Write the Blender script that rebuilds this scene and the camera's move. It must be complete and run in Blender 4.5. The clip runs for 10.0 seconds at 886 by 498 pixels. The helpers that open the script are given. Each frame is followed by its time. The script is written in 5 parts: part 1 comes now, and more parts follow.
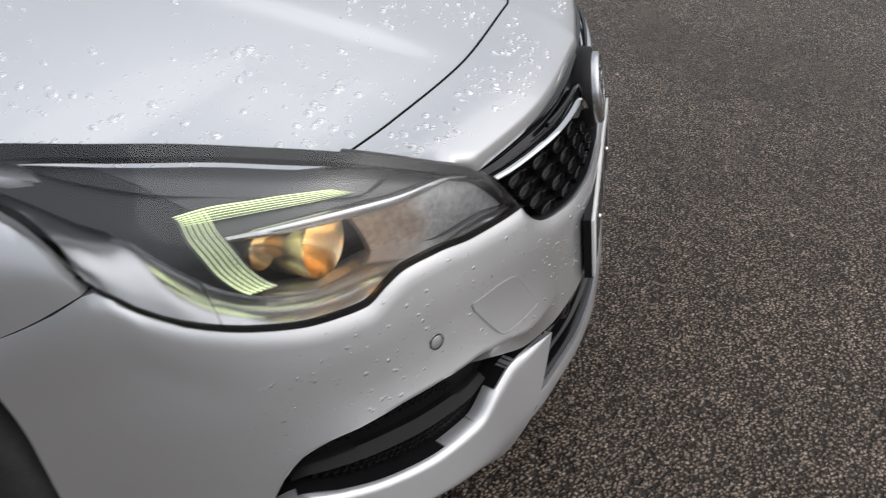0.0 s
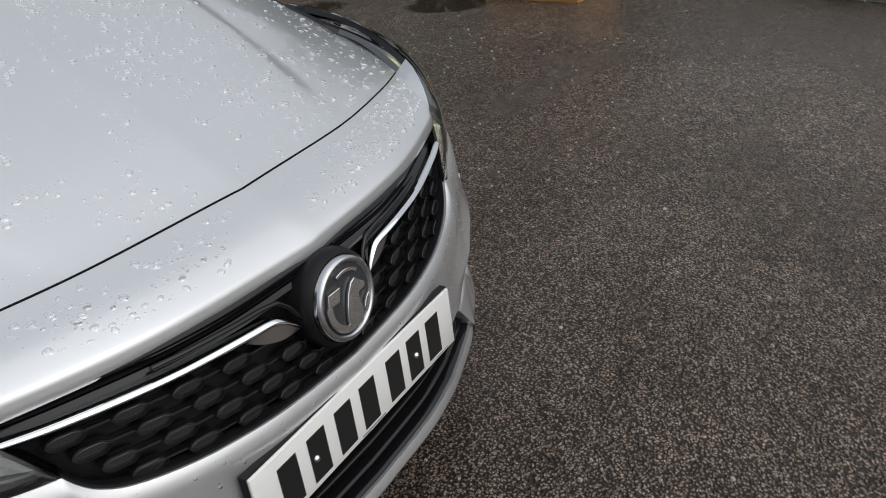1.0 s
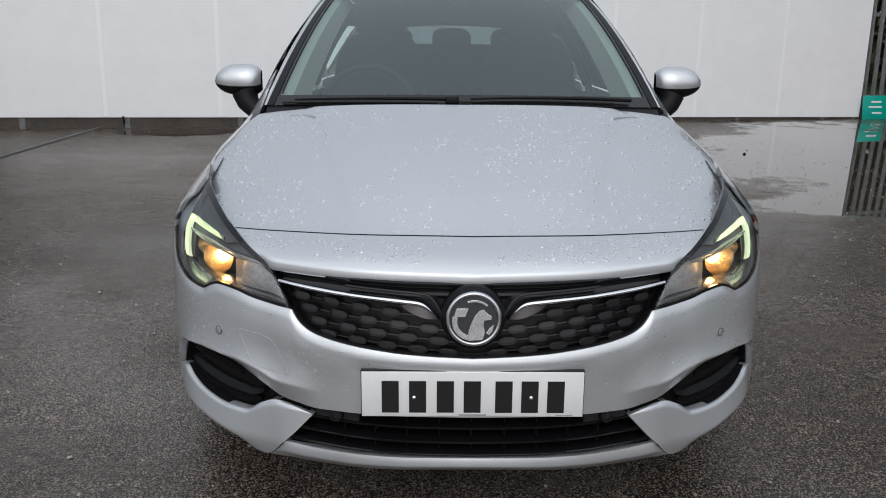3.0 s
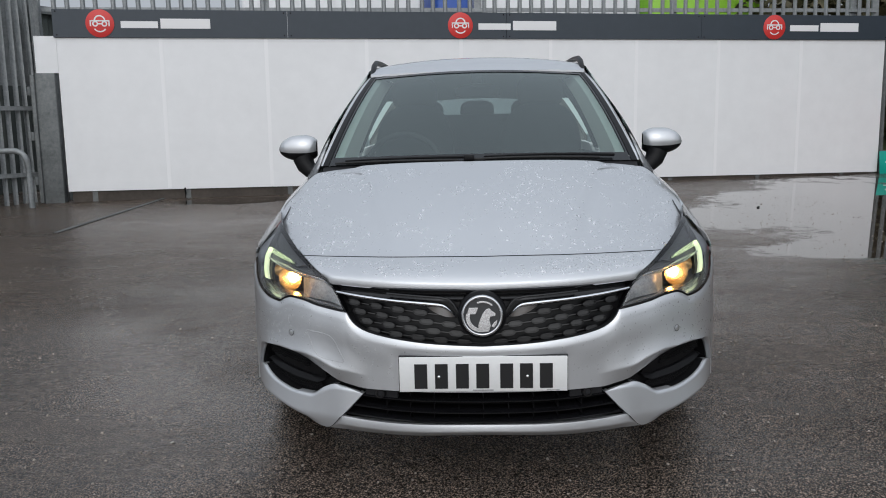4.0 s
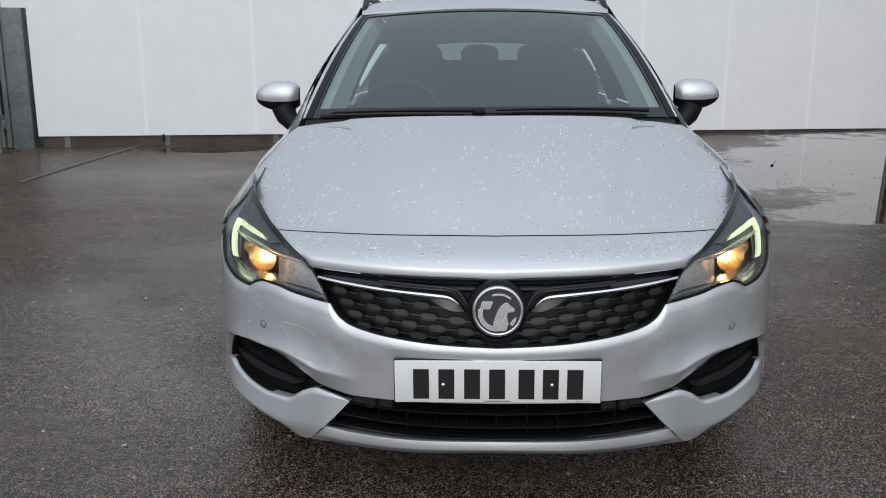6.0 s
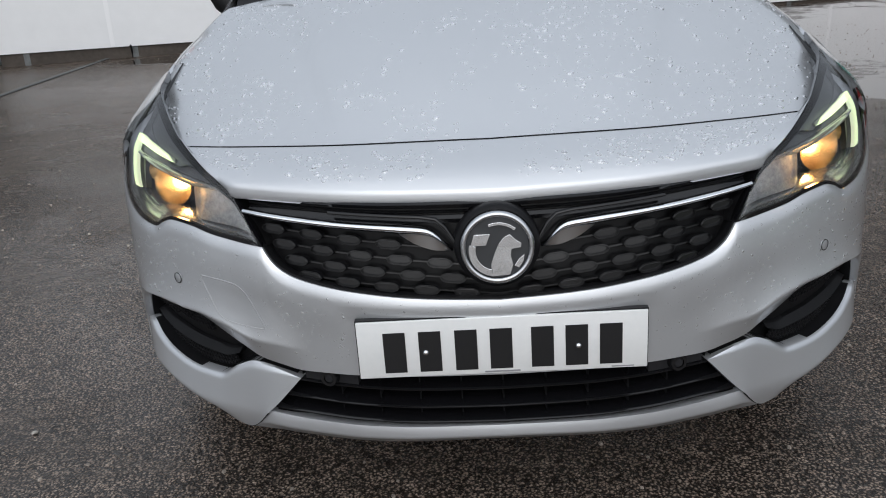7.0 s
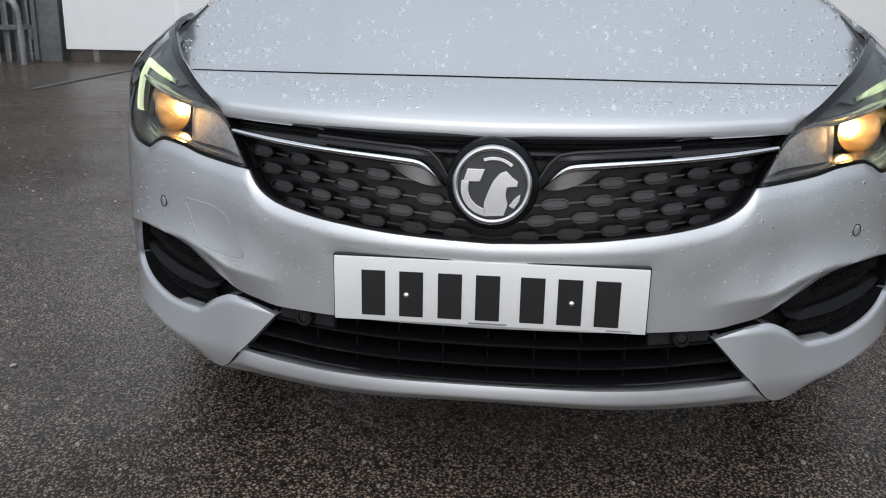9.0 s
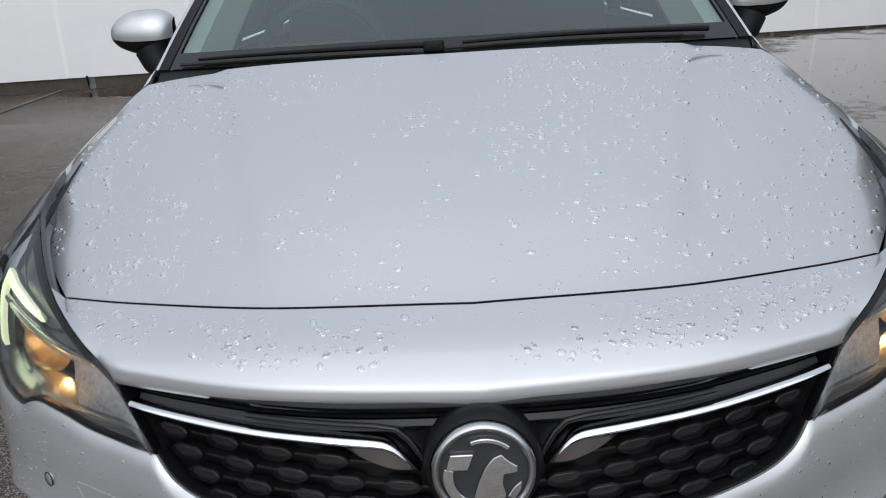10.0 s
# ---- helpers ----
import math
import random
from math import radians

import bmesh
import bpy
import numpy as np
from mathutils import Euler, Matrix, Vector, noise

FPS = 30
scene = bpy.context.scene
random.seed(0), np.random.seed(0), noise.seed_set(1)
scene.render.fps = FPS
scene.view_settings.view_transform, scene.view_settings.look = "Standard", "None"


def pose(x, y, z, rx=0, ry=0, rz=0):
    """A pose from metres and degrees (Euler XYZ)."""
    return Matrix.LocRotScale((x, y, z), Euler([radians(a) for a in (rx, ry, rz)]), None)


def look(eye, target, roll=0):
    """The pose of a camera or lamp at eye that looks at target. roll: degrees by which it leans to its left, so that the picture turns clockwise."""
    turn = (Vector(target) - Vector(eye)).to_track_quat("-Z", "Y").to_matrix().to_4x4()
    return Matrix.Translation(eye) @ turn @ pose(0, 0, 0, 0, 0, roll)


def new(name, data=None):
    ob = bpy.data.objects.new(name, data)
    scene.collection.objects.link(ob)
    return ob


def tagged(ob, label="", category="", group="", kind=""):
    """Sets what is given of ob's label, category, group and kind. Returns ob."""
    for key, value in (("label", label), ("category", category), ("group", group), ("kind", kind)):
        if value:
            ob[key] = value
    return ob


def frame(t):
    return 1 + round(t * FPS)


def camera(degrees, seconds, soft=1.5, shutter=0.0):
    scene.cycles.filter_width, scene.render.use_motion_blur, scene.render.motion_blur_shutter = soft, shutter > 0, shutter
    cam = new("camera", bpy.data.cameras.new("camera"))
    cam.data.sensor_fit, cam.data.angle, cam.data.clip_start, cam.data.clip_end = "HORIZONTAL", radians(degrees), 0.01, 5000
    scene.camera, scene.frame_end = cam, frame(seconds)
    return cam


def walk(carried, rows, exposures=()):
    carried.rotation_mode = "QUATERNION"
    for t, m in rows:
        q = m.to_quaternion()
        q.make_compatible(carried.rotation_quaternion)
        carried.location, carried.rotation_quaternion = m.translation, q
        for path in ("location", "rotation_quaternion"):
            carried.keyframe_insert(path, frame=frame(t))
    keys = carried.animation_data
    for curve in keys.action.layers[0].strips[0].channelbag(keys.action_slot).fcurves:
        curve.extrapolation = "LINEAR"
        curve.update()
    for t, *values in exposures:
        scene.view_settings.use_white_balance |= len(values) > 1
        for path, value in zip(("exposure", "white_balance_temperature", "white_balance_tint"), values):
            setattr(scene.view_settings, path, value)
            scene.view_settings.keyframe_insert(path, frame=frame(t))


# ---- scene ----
cam = camera(57.14, 10.0, 1.0, 0.12)
ROWS = [
    (0, -1.4229, -0.0796, 1.1646, 57.76, 6.314, -77.87),
    (0.2, -1.2758, -0.2159, 1.1573, 57.84, 6.755, -77.672),
    (0.5, -1.082, -0.4405, 1.2248, 58.815, 7.406, -72.52),
    (0.7, -0.9797, -0.5458, 1.2122, 60.19, 6.125, -68.367),
    (1, -0.7804, -0.707, 1.1874, 62.755, 6.931, -59.661),
    (1.2, -0.6444, -0.7287, 1.1694, 63.738, 4.399, -53.268),
    (1.5, -0.386, -0.8014, 1.1808, 67.049, 5.767, -39.329),
    (1.7, -0.2807, -0.8481, 1.164, 70.996, 5.219, -28.258),
    (2, -0.1749, -0.9903, 1.1805, 71.106, 0.432, -11.34),
    (2.2, -0.1184, -1.1236, 1.2014, 71.646, -1.542, -5.171),
    (2.5, -0.1141, -1.3629, 1.1794, 72.473, -2.244, -2.688),
    (2.7, -0.1127, -1.5251, 1.1861, 73.917, -1.41, -1.691),
    (3.8, 0.0152, -2.3552, 1.1914, 81.214, 0.862, 1.821),
    (4, -0.0095, -2.4392, 1.1786, 81.326, 1.273, 2.297),
    (4.5, -0.0345, -2.5655, 1.1736, 81.183, 1.725, 3.365),
    (5, -0.0091, -2.4332, 1.1793, 80.034, 1.523, 4.059),
    (5.2, 0.0157, -2.3677, 1.1841, 79.558, 1.307, 4.311),
    (6.3, -0.0951, -1.751, 1.1752, 76.362, 0.8, 0.289),
    (6.5, -0.0768, -1.6295, 1.1405, 75.089, 1.417, -0.263),
    (7, -0.0334, -1.3299, 1.0613, 70.831, 3.613, 1.361),
    (7.5, -0.0784, -1.0624, 0.9034, 69.361, 2.313, 2.677),
    (8, -0.0157, -1.2177, 0.7954, 71.269, 0.027, 4.327),
    (8.5, 0.0572, -1.3159, 0.8251, 73.487, -1.044, 6.068),
    (9, 0.0584, -1.2839, 0.851, 74.261, -1, 6.318),
    (9.5, -0.0062, -1.0826, 0.9738, 74.95, 0.055, 3.469),
    (9.8, -0.045, -0.9456, 1.117, 72.91, 1.845, 0.539),
    (10, -0.0219, -0.8625, 1.1673, 71.896, 3.243, -0.274),
]
EXPOSURES = [(0.0, 0.20, 6600, 12), (0.5, 0.12, 6600, 12), (1.0, 0.05, 6600, 10), (1.5, 0.0, 6500, 10), (2.5, -0.05, 6350, 10), (4.0, -0.02, 6250, 10), (5.0, -0.02, 6250, 10), (7.0, 0.05, 6250, 10), (8.0, 0.08, 6250, 10), (9.0, 0.08, 6250, 10), (10.0, 0.05, 6250, 10)]
walk(cam, [(t, pose(x, y, z, rx, ry, rz)) for t, x, y, z, rx, ry, rz in ROWS], EXPOSURES)

# ---- daylight: overcast ----
SUN_EL, SUN_AZ = 38.0, 182.0
world = bpy.data.worlds.new("overcast_sky")
scene.world = world
world.use_nodes = True
wn, wl = world.node_tree.nodes, world.node_tree.links
sky = wn.new("ShaderNodeTexSky")
sky.sky_type, sky.sun_disc = "NISHITA", False
sky.sun_elevation, sky.sun_rotation = radians(SUN_EL), radians(SUN_AZ)
sky.dust_density, sky.air_density, sky.ozone_density = 4.0, 1.0, 1.0
hsv = wn.new("ShaderNodeHueSaturation")
hsv.inputs["Saturation"].default_value = 0.22
wl.new(sky.outputs[0], hsv.inputs["Color"])
veil = wn.new("ShaderNodeMix")
veil.data_type = "RGBA"
veil.inputs["Factor"].default_value = 0.64
dome = wn.new("ShaderNodeTexCoord")
height = wn.new("ShaderNodeSeparateXYZ")
wl.new(dome.outputs["Generated"], height.inputs[0])
lift = wn.new("ShaderNodeMapRange")
lift.inputs["From Min"].default_value, lift.inputs["From Max"].default_value = 0.0, 1.0
lift.inputs["To Min"].default_value, lift.inputs["To Max"].default_value = 0.45, 1.32
wl.new(height.outputs["Z"], lift.inputs["Value"])
cloud = wn.new("ShaderNodeVectorMath")
cloud.operation = "SCALE"
cloud.inputs[0].default_value = (4.3, 4.65, 5.1)
wl.new(lift.outputs[0], cloud.inputs["Scale"])
wl.new(cloud.outputs[0], veil.inputs["B"])
wl.new(hsv.outputs[0], veil.inputs["A"])
wl.new(veil.outputs["Result"], wn["Background"].inputs["Color"])
wn["Background"].inputs["Strength"].default_value = 0.15
sun_data = bpy.data.lights.new("sun", "SUN")
sun_data.energy, sun_data.angle, sun_data.color = 1.05, radians(110), (1.0, 0.98, 0.95)
sun = new("sun", sun_data)
az, el = radians(SUN_AZ), radians(SUN_EL)
sun_dir = Vector((math.sin(az) * math.cos(el), math.cos(az) * math.cos(el), math.sin(el)))
sun.matrix_world = look(sun_dir * 30, (0, 0, 0))


# ---- materials ----
def material(name, color, rough=0.5, metal=0.0, **more):
    m = bpy.data.materials.new(name)
    m.use_nodes = True
    b = m.node_tree.nodes["Principled BSDF"]
    b.inputs["Base Color"].default_value = (*color, 1)
    b.inputs["Roughness"].default_value, b.inputs["Metallic"].default_value = rough, metal
    for key, value in more.items():
        b.inputs[key.replace("_", " ")].default_value = value
    return m


def tree(m):
    return m.node_tree.nodes, m.node_tree.links, m.node_tree.nodes["Principled BSDF"]


def coords(m, scale=1.0):
    n, l, b = tree(m)
    tc = n.new("ShaderNodeTexCoord")
    mp = n.new("ShaderNodeMapping")
    mp.inputs["Scale"].default_value = (scale, scale, scale) if isinstance(scale, (int, float)) else scale
    l.new(tc.outputs["Object"], mp.inputs[0])
    return mp.outputs[0]


def noise_tex(m, co, scale, detail=4, rough=0.6):
    n, l, b = tree(m)
    t = n.new("ShaderNodeTexNoise")
    t.inputs["Scale"].default_value, t.inputs["Detail"].default_value, t.inputs["Roughness"].default_value = scale, detail, rough
    l.new(co, t.inputs["Vector"])
    return t.outputs[0]


def ramp(m, value, stops):
    n, l, b = tree(m)
    r = n.new("ShaderNodeValToRGB")
    e = r.color_ramp.elements
    while len(e) < len(stops):
        e.new(0.5)
    for item, (pos, col) in zip(e, stops):
        item.position = pos
        item.color = (*col, 1) if isinstance(col, tuple) else (col, col, col, 1)
    l.new(value, r.inputs[0])
    return r.outputs[0]


def bump(m, height, strength, distance, after=None):
    n, l, b = tree(m)
    k = n.new("ShaderNodeBump")
    k.inputs["Strength"].default_value, k.inputs["Distance"].default_value = strength, distance
    l.new(height, k.inputs["Height"])
    if after is not None:
        l.new(after, k.inputs["Normal"])
    l.new(k.outputs[0], b.inputs["Normal"])
    return k.outputs[0]


def mottled(name, a, c, rough, scale, metal=0.0, bumps=0.0, dist=0.002, **more):
    """A surface whose colour drifts between two tones at two scales, with fine relief."""
    m = material(name, a, rough, metal, **more)
    n, l, b = tree(m)
    co = coords(m)
    mix = n.new("ShaderNodeMath")
    mix.operation = "MULTIPLY_ADD"
    l.new(noise_tex(m, co, scale * 9, 3), mix.inputs[0])
    mix.inputs[1].default_value = 0.45
    half = n.new("ShaderNodeMath")
    half.operation = "MULTIPLY"
    half.inputs[1].default_value = 0.55
    l.new(noise_tex(m, co, scale, 5), half.inputs[0])
    l.new(half.outputs[0], mix.inputs[2])
    l.new(ramp(m, mix.outputs[0], [(0.35, a), (0.65, c)]), b.inputs["Base Color"])
    if bumps:
        bump(m, noise_tex(m, co, scale * 30, 4), bumps, dist)
    return m


def silver_paint():
    m = material("silver_metallic_paint", (0.62, 0.635, 0.655), 0.36, 0.67, Coat_Weight=1.0, Coat_Roughness=0.04, Coat_IOR=1.5)
    n, l, b = tree(m)
    co = coords(m)
    film = ramp(m, noise_tex(m, co, 5, 5), [(0.3, 0.31), (0.7, 0.40)])
    l.new(film, b.inputs["Roughness"])
    flake = n.new("ShaderNodeTexVoronoi")
    flake.inputs["Scale"].default_value = 1400
    l.new(co, flake.inputs["Vector"])
    bump(m, flake.outputs["Color"], 0.05, 0.0004)
    return m


def clear_sheet(name, tint, gloss_rough=0.02, ior=1.5, tintmix=1.0):
    """A clear pane: what lies behind shows through, and the sky lies on it by its Fresnel gloss."""
    m = bpy.data.materials.new(name)
    m.use_nodes = True
    n, l = m.node_tree.nodes, m.node_tree.links
    n.remove(n["Principled BSDF"])
    out = n["Material Output"]
    tr = n.new("ShaderNodeBsdfTransparent")
    tr.inputs[0].default_value = (*tint, 1)
    gl = n.new("ShaderNodeBsdfGlossy")
    gl.inputs["Roughness"].default_value = gloss_rough
    gl.inputs["Color"].default_value = (0.9, 1.0, 0.98, 1) if tint[1] > tint[0] * 1.15 else (1, 1, 1, 1)
    fr = n.new("ShaderNodeFresnel")
    fr.inputs["IOR"].default_value = ior
    mx = n.new("ShaderNodeMixShader")
    l.new(fr.outputs[0], mx.inputs[0])
    l.new(tr.outputs[0], mx.inputs[1])
    l.new(gl.outputs[0], mx.inputs[2])
    l.new(mx.outputs[0], out.inputs[0])
    return m


def lamp_glow(name, color, strength):
    m = material(name, color, 0.3)
    b = m.node_tree.nodes["Principled BSDF"]
    b.inputs["Emission Color"].default_value = (*color, 1)
    b.inputs["Emission Strength"].default_value = strength
    return m


PUDDLES = [(4.1, 6.5, 1.5, 3.3, -17), (3.0, 4.0, 1.05, 0.42, 8), (3.8, 3.55, 0.65, 0.36, -20), (4.45, 2.45, 0.35, 0.35, 0),
           (-2.9, 7.25, 1.0, 0.35, 12), (2.5, 5.6, 0.7, 0.75, 0)]


def wet_asphalt():
    """Dark open-graded tarmac, damp all over, with standing water in the hollows."""
    m = material("wet_asphalt", (0.045, 0.042, 0.04), 0.5, 0.0, Specular_IOR_Level=0.25, Coat_IOR=1.36, Specular_Tint=(1.0, 0.94, 0.88, 1.0))
    n, l, b = tree(m)
    co = coords(m)

    def math_node(op, x, y):
        k = n.new("ShaderNodeMath")
        k.operation = op
        for i, v in enumerate((x, y)):
            if isinstance(v, (int, float)):
                k.inputs[i].default_value = v
            else:
                l.new(v, k.inputs[i])
        return k.outputs[0]
    bend = n.new("ShaderNodeTexNoise")
    bend.inputs["Scale"].default_value, bend.inputs["Detail"].default_value = 95, 2
    l.new(co, bend.inputs["Vector"])
    sway = n.new("ShaderNodeVectorMath")
    sway.operation = "MULTIPLY_ADD"
    l.new(bend.outputs["Color"], sway.inputs[0])
    sway.inputs[1].default_value = (0.011, 0.011, 0.0)
    l.new(co, sway.inputs[2])
    grain = n.new("ShaderNodeTexVoronoi")
    grain.inputs["Scale"].default_value = 150
    l.new(sway.outputs[0], grain.inputs["Vector"])
    stone = ramp(m, grain.outputs["Color"], [(0.0, (0.145, 0.119, 0.100)), (0.55, (0.272, 0.225, 0.190)), (0.93, (0.37, 0.315, 0.272)), (1.0, (0.60, 0.54, 0.48))])
    # black binder between the stones, darkened further as the shade of their pits
    bitumen_shade = ramp(m, grain.outputs["Distance"], [(0.22, 1.0), (0.54, 0.08)])
    patch = noise_tex(m, co, 0.55, 6, 0.62)
    tone = ramp(m, patch, [(0.3, (0.68, 0.65, 0.62)), (0.7, (1.38, 1.32, 1.26))])
    mul = n.new("ShaderNodeMix")
    mul.data_type, mul.blend_type = "RGBA", "MULTIPLY"
    mul.inputs["Factor"].default_value = 1.0
    l.new(stone, mul.inputs["A"])
    l.new(tone, mul.inputs["B"])
    # standing water
    edge = math_node("MULTIPLY", math_node("SUBTRACT", noise_tex(m, co, 1.1, 6, 0.65), 0.5), 1.5)
    water = None
    for cx, cy, rx, ry, turn in PUDDLES:
        mp = n.new("ShaderNodeMapping")
        mp.vector_type = "TEXTURE"
        mp.inputs["Location"].default_value = (cx, cy, 0)
        mp.inputs["Rotation"].default_value = (0, 0, radians(turn))
        mp.inputs["Scale"].default_value = (rx, ry, 100)
        tc = n.new("ShaderNodeTexCoord")
        l.new(tc.outputs["Object"], mp.inputs[0])
        ln = n.new("ShaderNodeVectorMath")
        ln.operation = "LENGTH"
        l.new(mp.outputs[0], ln.inputs[0])
        one = math_node("SUBTRACT", 1.0, ln.outputs["Value"])
        water = one if water is None else math_node("MAXIMUM", water, one)
    depth = math_node("ADD", water, edge)
    depth = math_node("ADD", depth, math_node("MULTIPLY", math_node("SUBTRACT", noise_tex(m, co, 7.0, 5, 0.7), 0.5), 0.55))
    pool = ramp(m, depth, [(0.0, 0.0), (0.22, 1.0)])
    dark = n.new("ShaderNodeMix")
    dark.data_type = "RGBA"
    l.new(pool, dark.inputs["Factor"])
    voids = n.new("ShaderNodeMix")
    voids.data_type, voids.blend_type = "RGBA", "MULTIPLY"
    voids.inputs["Factor"].default_value = 1.0
    speckle = ramp(m, noise_tex(m, co, 22.0, 6, 0.75), [(0.32, (0.58, 0.565, 0.55)), (0.68, (1.55, 1.51, 1.47))])
    spread = n.new("ShaderNodeMix")
    spread.data_type, spread.blend_type = "RGBA", "MULTIPLY"
    spread.inputs["Factor"].default_value = 1.0
    l.new(mul.outputs["Result"], spread.inputs["A"])
    l.new(speckle, spread.inputs["B"])
    l.new(spread.outputs["Result"], voids.inputs["A"])
    l.new(bitumen_shade, voids.inputs["B"])
    l.new(voids.outputs["Result"], dark.inputs["A"])
    dark.inputs["B"].default_value = (0.045, 0.035, 0.028, 1)
    l.new(dark.outputs["Result"], b.inputs["Base Color"])
    wet = noise_tex(m, coords(m, (0.45, 1.0, 1)), 0.8, 9, 0.68)
    damp = ramp(m, wet, [(0.34, 0.10), (0.48, 0.22), (0.64, 0.36)])
    rough = n.new("ShaderNodeMix")
    rough.data_type = "RGBA"
    l.new(pool, rough.inputs["Factor"])
    l.new(damp, rough.inputs["A"])
    rough.inputs["B"].default_value = (0.03, 0.03, 0.03, 1)
    l.new(rough.outputs["Result"], b.inputs["Roughness"])
    dry = math_node("SUBTRACT", 1.0, pool)
    first = n.new("ShaderNodeBump")
    first.inputs["Distance"].default_value = 0.007
    film = ramp(m, wet, [(0.36, 0.30), (0.52, 1.0)])
    l.new(math_node("MULTIPLY", dry, film), first.inputs["Strength"])
    l.new(math_node("SUBTRACT", 1.0, grain.outputs["Distance"]), first.inputs["Height"])
    second = n.new("ShaderNodeBump")
    second.inputs["Distance"].default_value = 0.003
    l.new(math_node("MULTIPLY", dry, 0.35), second.inputs["Strength"])
    l.new(noise_tex(m, co, 420, 3), second.inputs["Height"])
    third = n.new("ShaderNodeBump")
    third.inputs["Distance"].default_value = 0.010
    l.new(math_node("MULTIPLY", dry, 0.6), third.inputs["Strength"])
    l.new(noise_tex(m, co, 26, 5, 0.7), third.inputs["Height"])
    l.new(first.outputs[0], third.inputs["Normal"])
    l.new(third.outputs[0], second.inputs["Normal"])
    l.new(second.outputs[0], b.inputs["Normal"])
    # the film of rain over the stones
    sheen = ramp(m, wet, [(0.34, 0.50), (0.48, 0.20), (0.60, 0.05)])
    mp = n.new("ShaderNodeMapping")
    mp.vector_type = "TEXTURE"
    mp.inputs["Location"].default_value, mp.inputs["Scale"].default_value = (-2.2, 0.5, 0), (1.9, 2.1, 100)
    tc = n.new("ShaderNodeTexCoord")
    l.new(tc.outputs["Object"], mp.inputs[0])
    ln = n.new("ShaderNodeVectorMath")
    ln.operation = "LENGTH"
    l.new(mp.outputs[0], ln.inputs[0])
    run_off = ramp(m, math_node("ADD", math_node("SUBTRACT", 1.0, ln.outputs["Value"]), edge), [(0.0, 0.0), (0.5, 1.0)])
    sheen = math_node("MAXIMUM", sheen, run_off)
    l.new(math_node("MAXIMUM", pool, sheen), b.inputs["Coat Weight"])
    skim = ramp(m, wet, [(0.36, 0.13), (0.50, 0.22), (0.64, 0.34)])
    l.new(math_node("MULTIPLY", skim, math_node("SUBTRACT", 1.0, math_node("MULTIPLY", pool, 0.93))), b.inputs["Coat Roughness"])
    ripple = n.new("ShaderNodeBump")
    ripple.inputs["Distance"].default_value = 0.0012
    l.new(math_node("MULTIPLY", dry, 0.8), ripple.inputs["Strength"])
    l.new(math_node("SUBTRACT", 1.0, grain.outputs["Distance"]), ripple.inputs["Height"])
    l.new(ripple.outputs[0], b.inputs["Coat Normal"])
    return m


PAINT = silver_paint()
GAP = material("gap_black", (0.004, 0.004, 0.0045), 0.8, 0.0, Specular_IOR_Level=0.15)
GLOSS_BLACK = material("gloss_black_plastic", (0.006, 0.006, 0.007), 0.14, 0.0, Specular_IOR_Level=0.4)
CELL_BLACK = material("moulded_black_plastic", (0.009, 0.009, 0.010), 0.13, 0.0, Specular_IOR_Level=0.6)
SATIN_BLACK = mottled("satin_black_plastic", (0.007, 0.007, 0.008), (0.012, 0.012, 0.013), 0.42, 30, bumps=0.1, dist=0.0006, Specular_IOR_Level=0.15)
DARK_PLASTIC = mottled("grained_black_plastic", (0.018, 0.018, 0.02), (0.026, 0.026, 0.028), 0.5, 40, bumps=0.3, dist=0.0008, Specular_IOR_Level=0.15)
CHROME = material("chrome", (0.82, 0.83, 0.85), 0.07, 1.0)
SATIN_CHROME = material("satin_chrome", (0.55, 0.56, 0.58), 0.2, 1.0)
RUBBER = mottled("tyre_rubber", (0.012, 0.012, 0.012), (0.028, 0.027, 0.026), 0.75, 25, bumps=0.3, dist=0.001)
RIM = material("alloy", (0.5, 0.51, 0.52), 0.3, 0.9)
GLASS = clear_sheet("windscreen_glass", (0.72, 0.85, 0.81), 0.02, 2.2)
SIDE_GLASS = clear_sheet("tinted_side_glass", (0.24, 0.28, 0.27), 0.02, 1.5)
REAR_GLASS = clear_sheet("tinted_rear_glass", (0.22, 0.26, 0.27), 0.02, 1.5)
LENS = clear_sheet("lamp_lens", (0.9, 0.91, 0.92), 0.03, 1.48)
PLATE = mottled("plate_white", (0.74, 0.75, 0.74), (0.8, 0.8, 0.79), 0.28, 6, Coat_Weight=0.5)
PLATE_BLACK = material("plate_black", (0.012, 0.012, 0.013), 0.35)
ASPHALT = wet_asphalt()


# ---- mesh helpers ----
def smooth_curve(xs, ys):
    """A monotone smooth curve through the given knots."""
    xs, ys = np.array(xs, float), np.array(ys, float)
    h = np.diff(xs)
    d = np.diff(ys) / h
    m = np.zeros(len(xs))
    for i in range(1, len(xs) - 1):
        if d[i - 1] * d[i] > 0:
            w1, w2 = 2 * h[i] + h[i - 1], h[i] + 2 * h[i - 1]
            m[i] = (w1 + w2) / (w1 / d[i - 1] + w2 / d[i])
    m[0], m[-1] = d[0], d[-1]

    def f(x):
        x = min(max(x, xs[0]), xs[-1])
        i = int(min(max(np.searchsorted(xs, x) - 1, 0), len(h) - 1))
        t = (x - xs[i]) / h[i]
        return float((2 * t**3 - 3 * t * t + 1) * ys[i] + (t**3 - 2 * t * t + t) * h[i] * m[i] + (3 * t * t - 2 * t**3) * ys[i + 1] + (t**3 - t * t) * h[i] * m[i + 1])
    return f


def knots(*pairs):
    return smooth_curve([p[0] for p in pairs], [p[1] for p in pairs])


def steps(a, b, n):
    return [a + (b - a) * i / n for i in range(n + 1)]


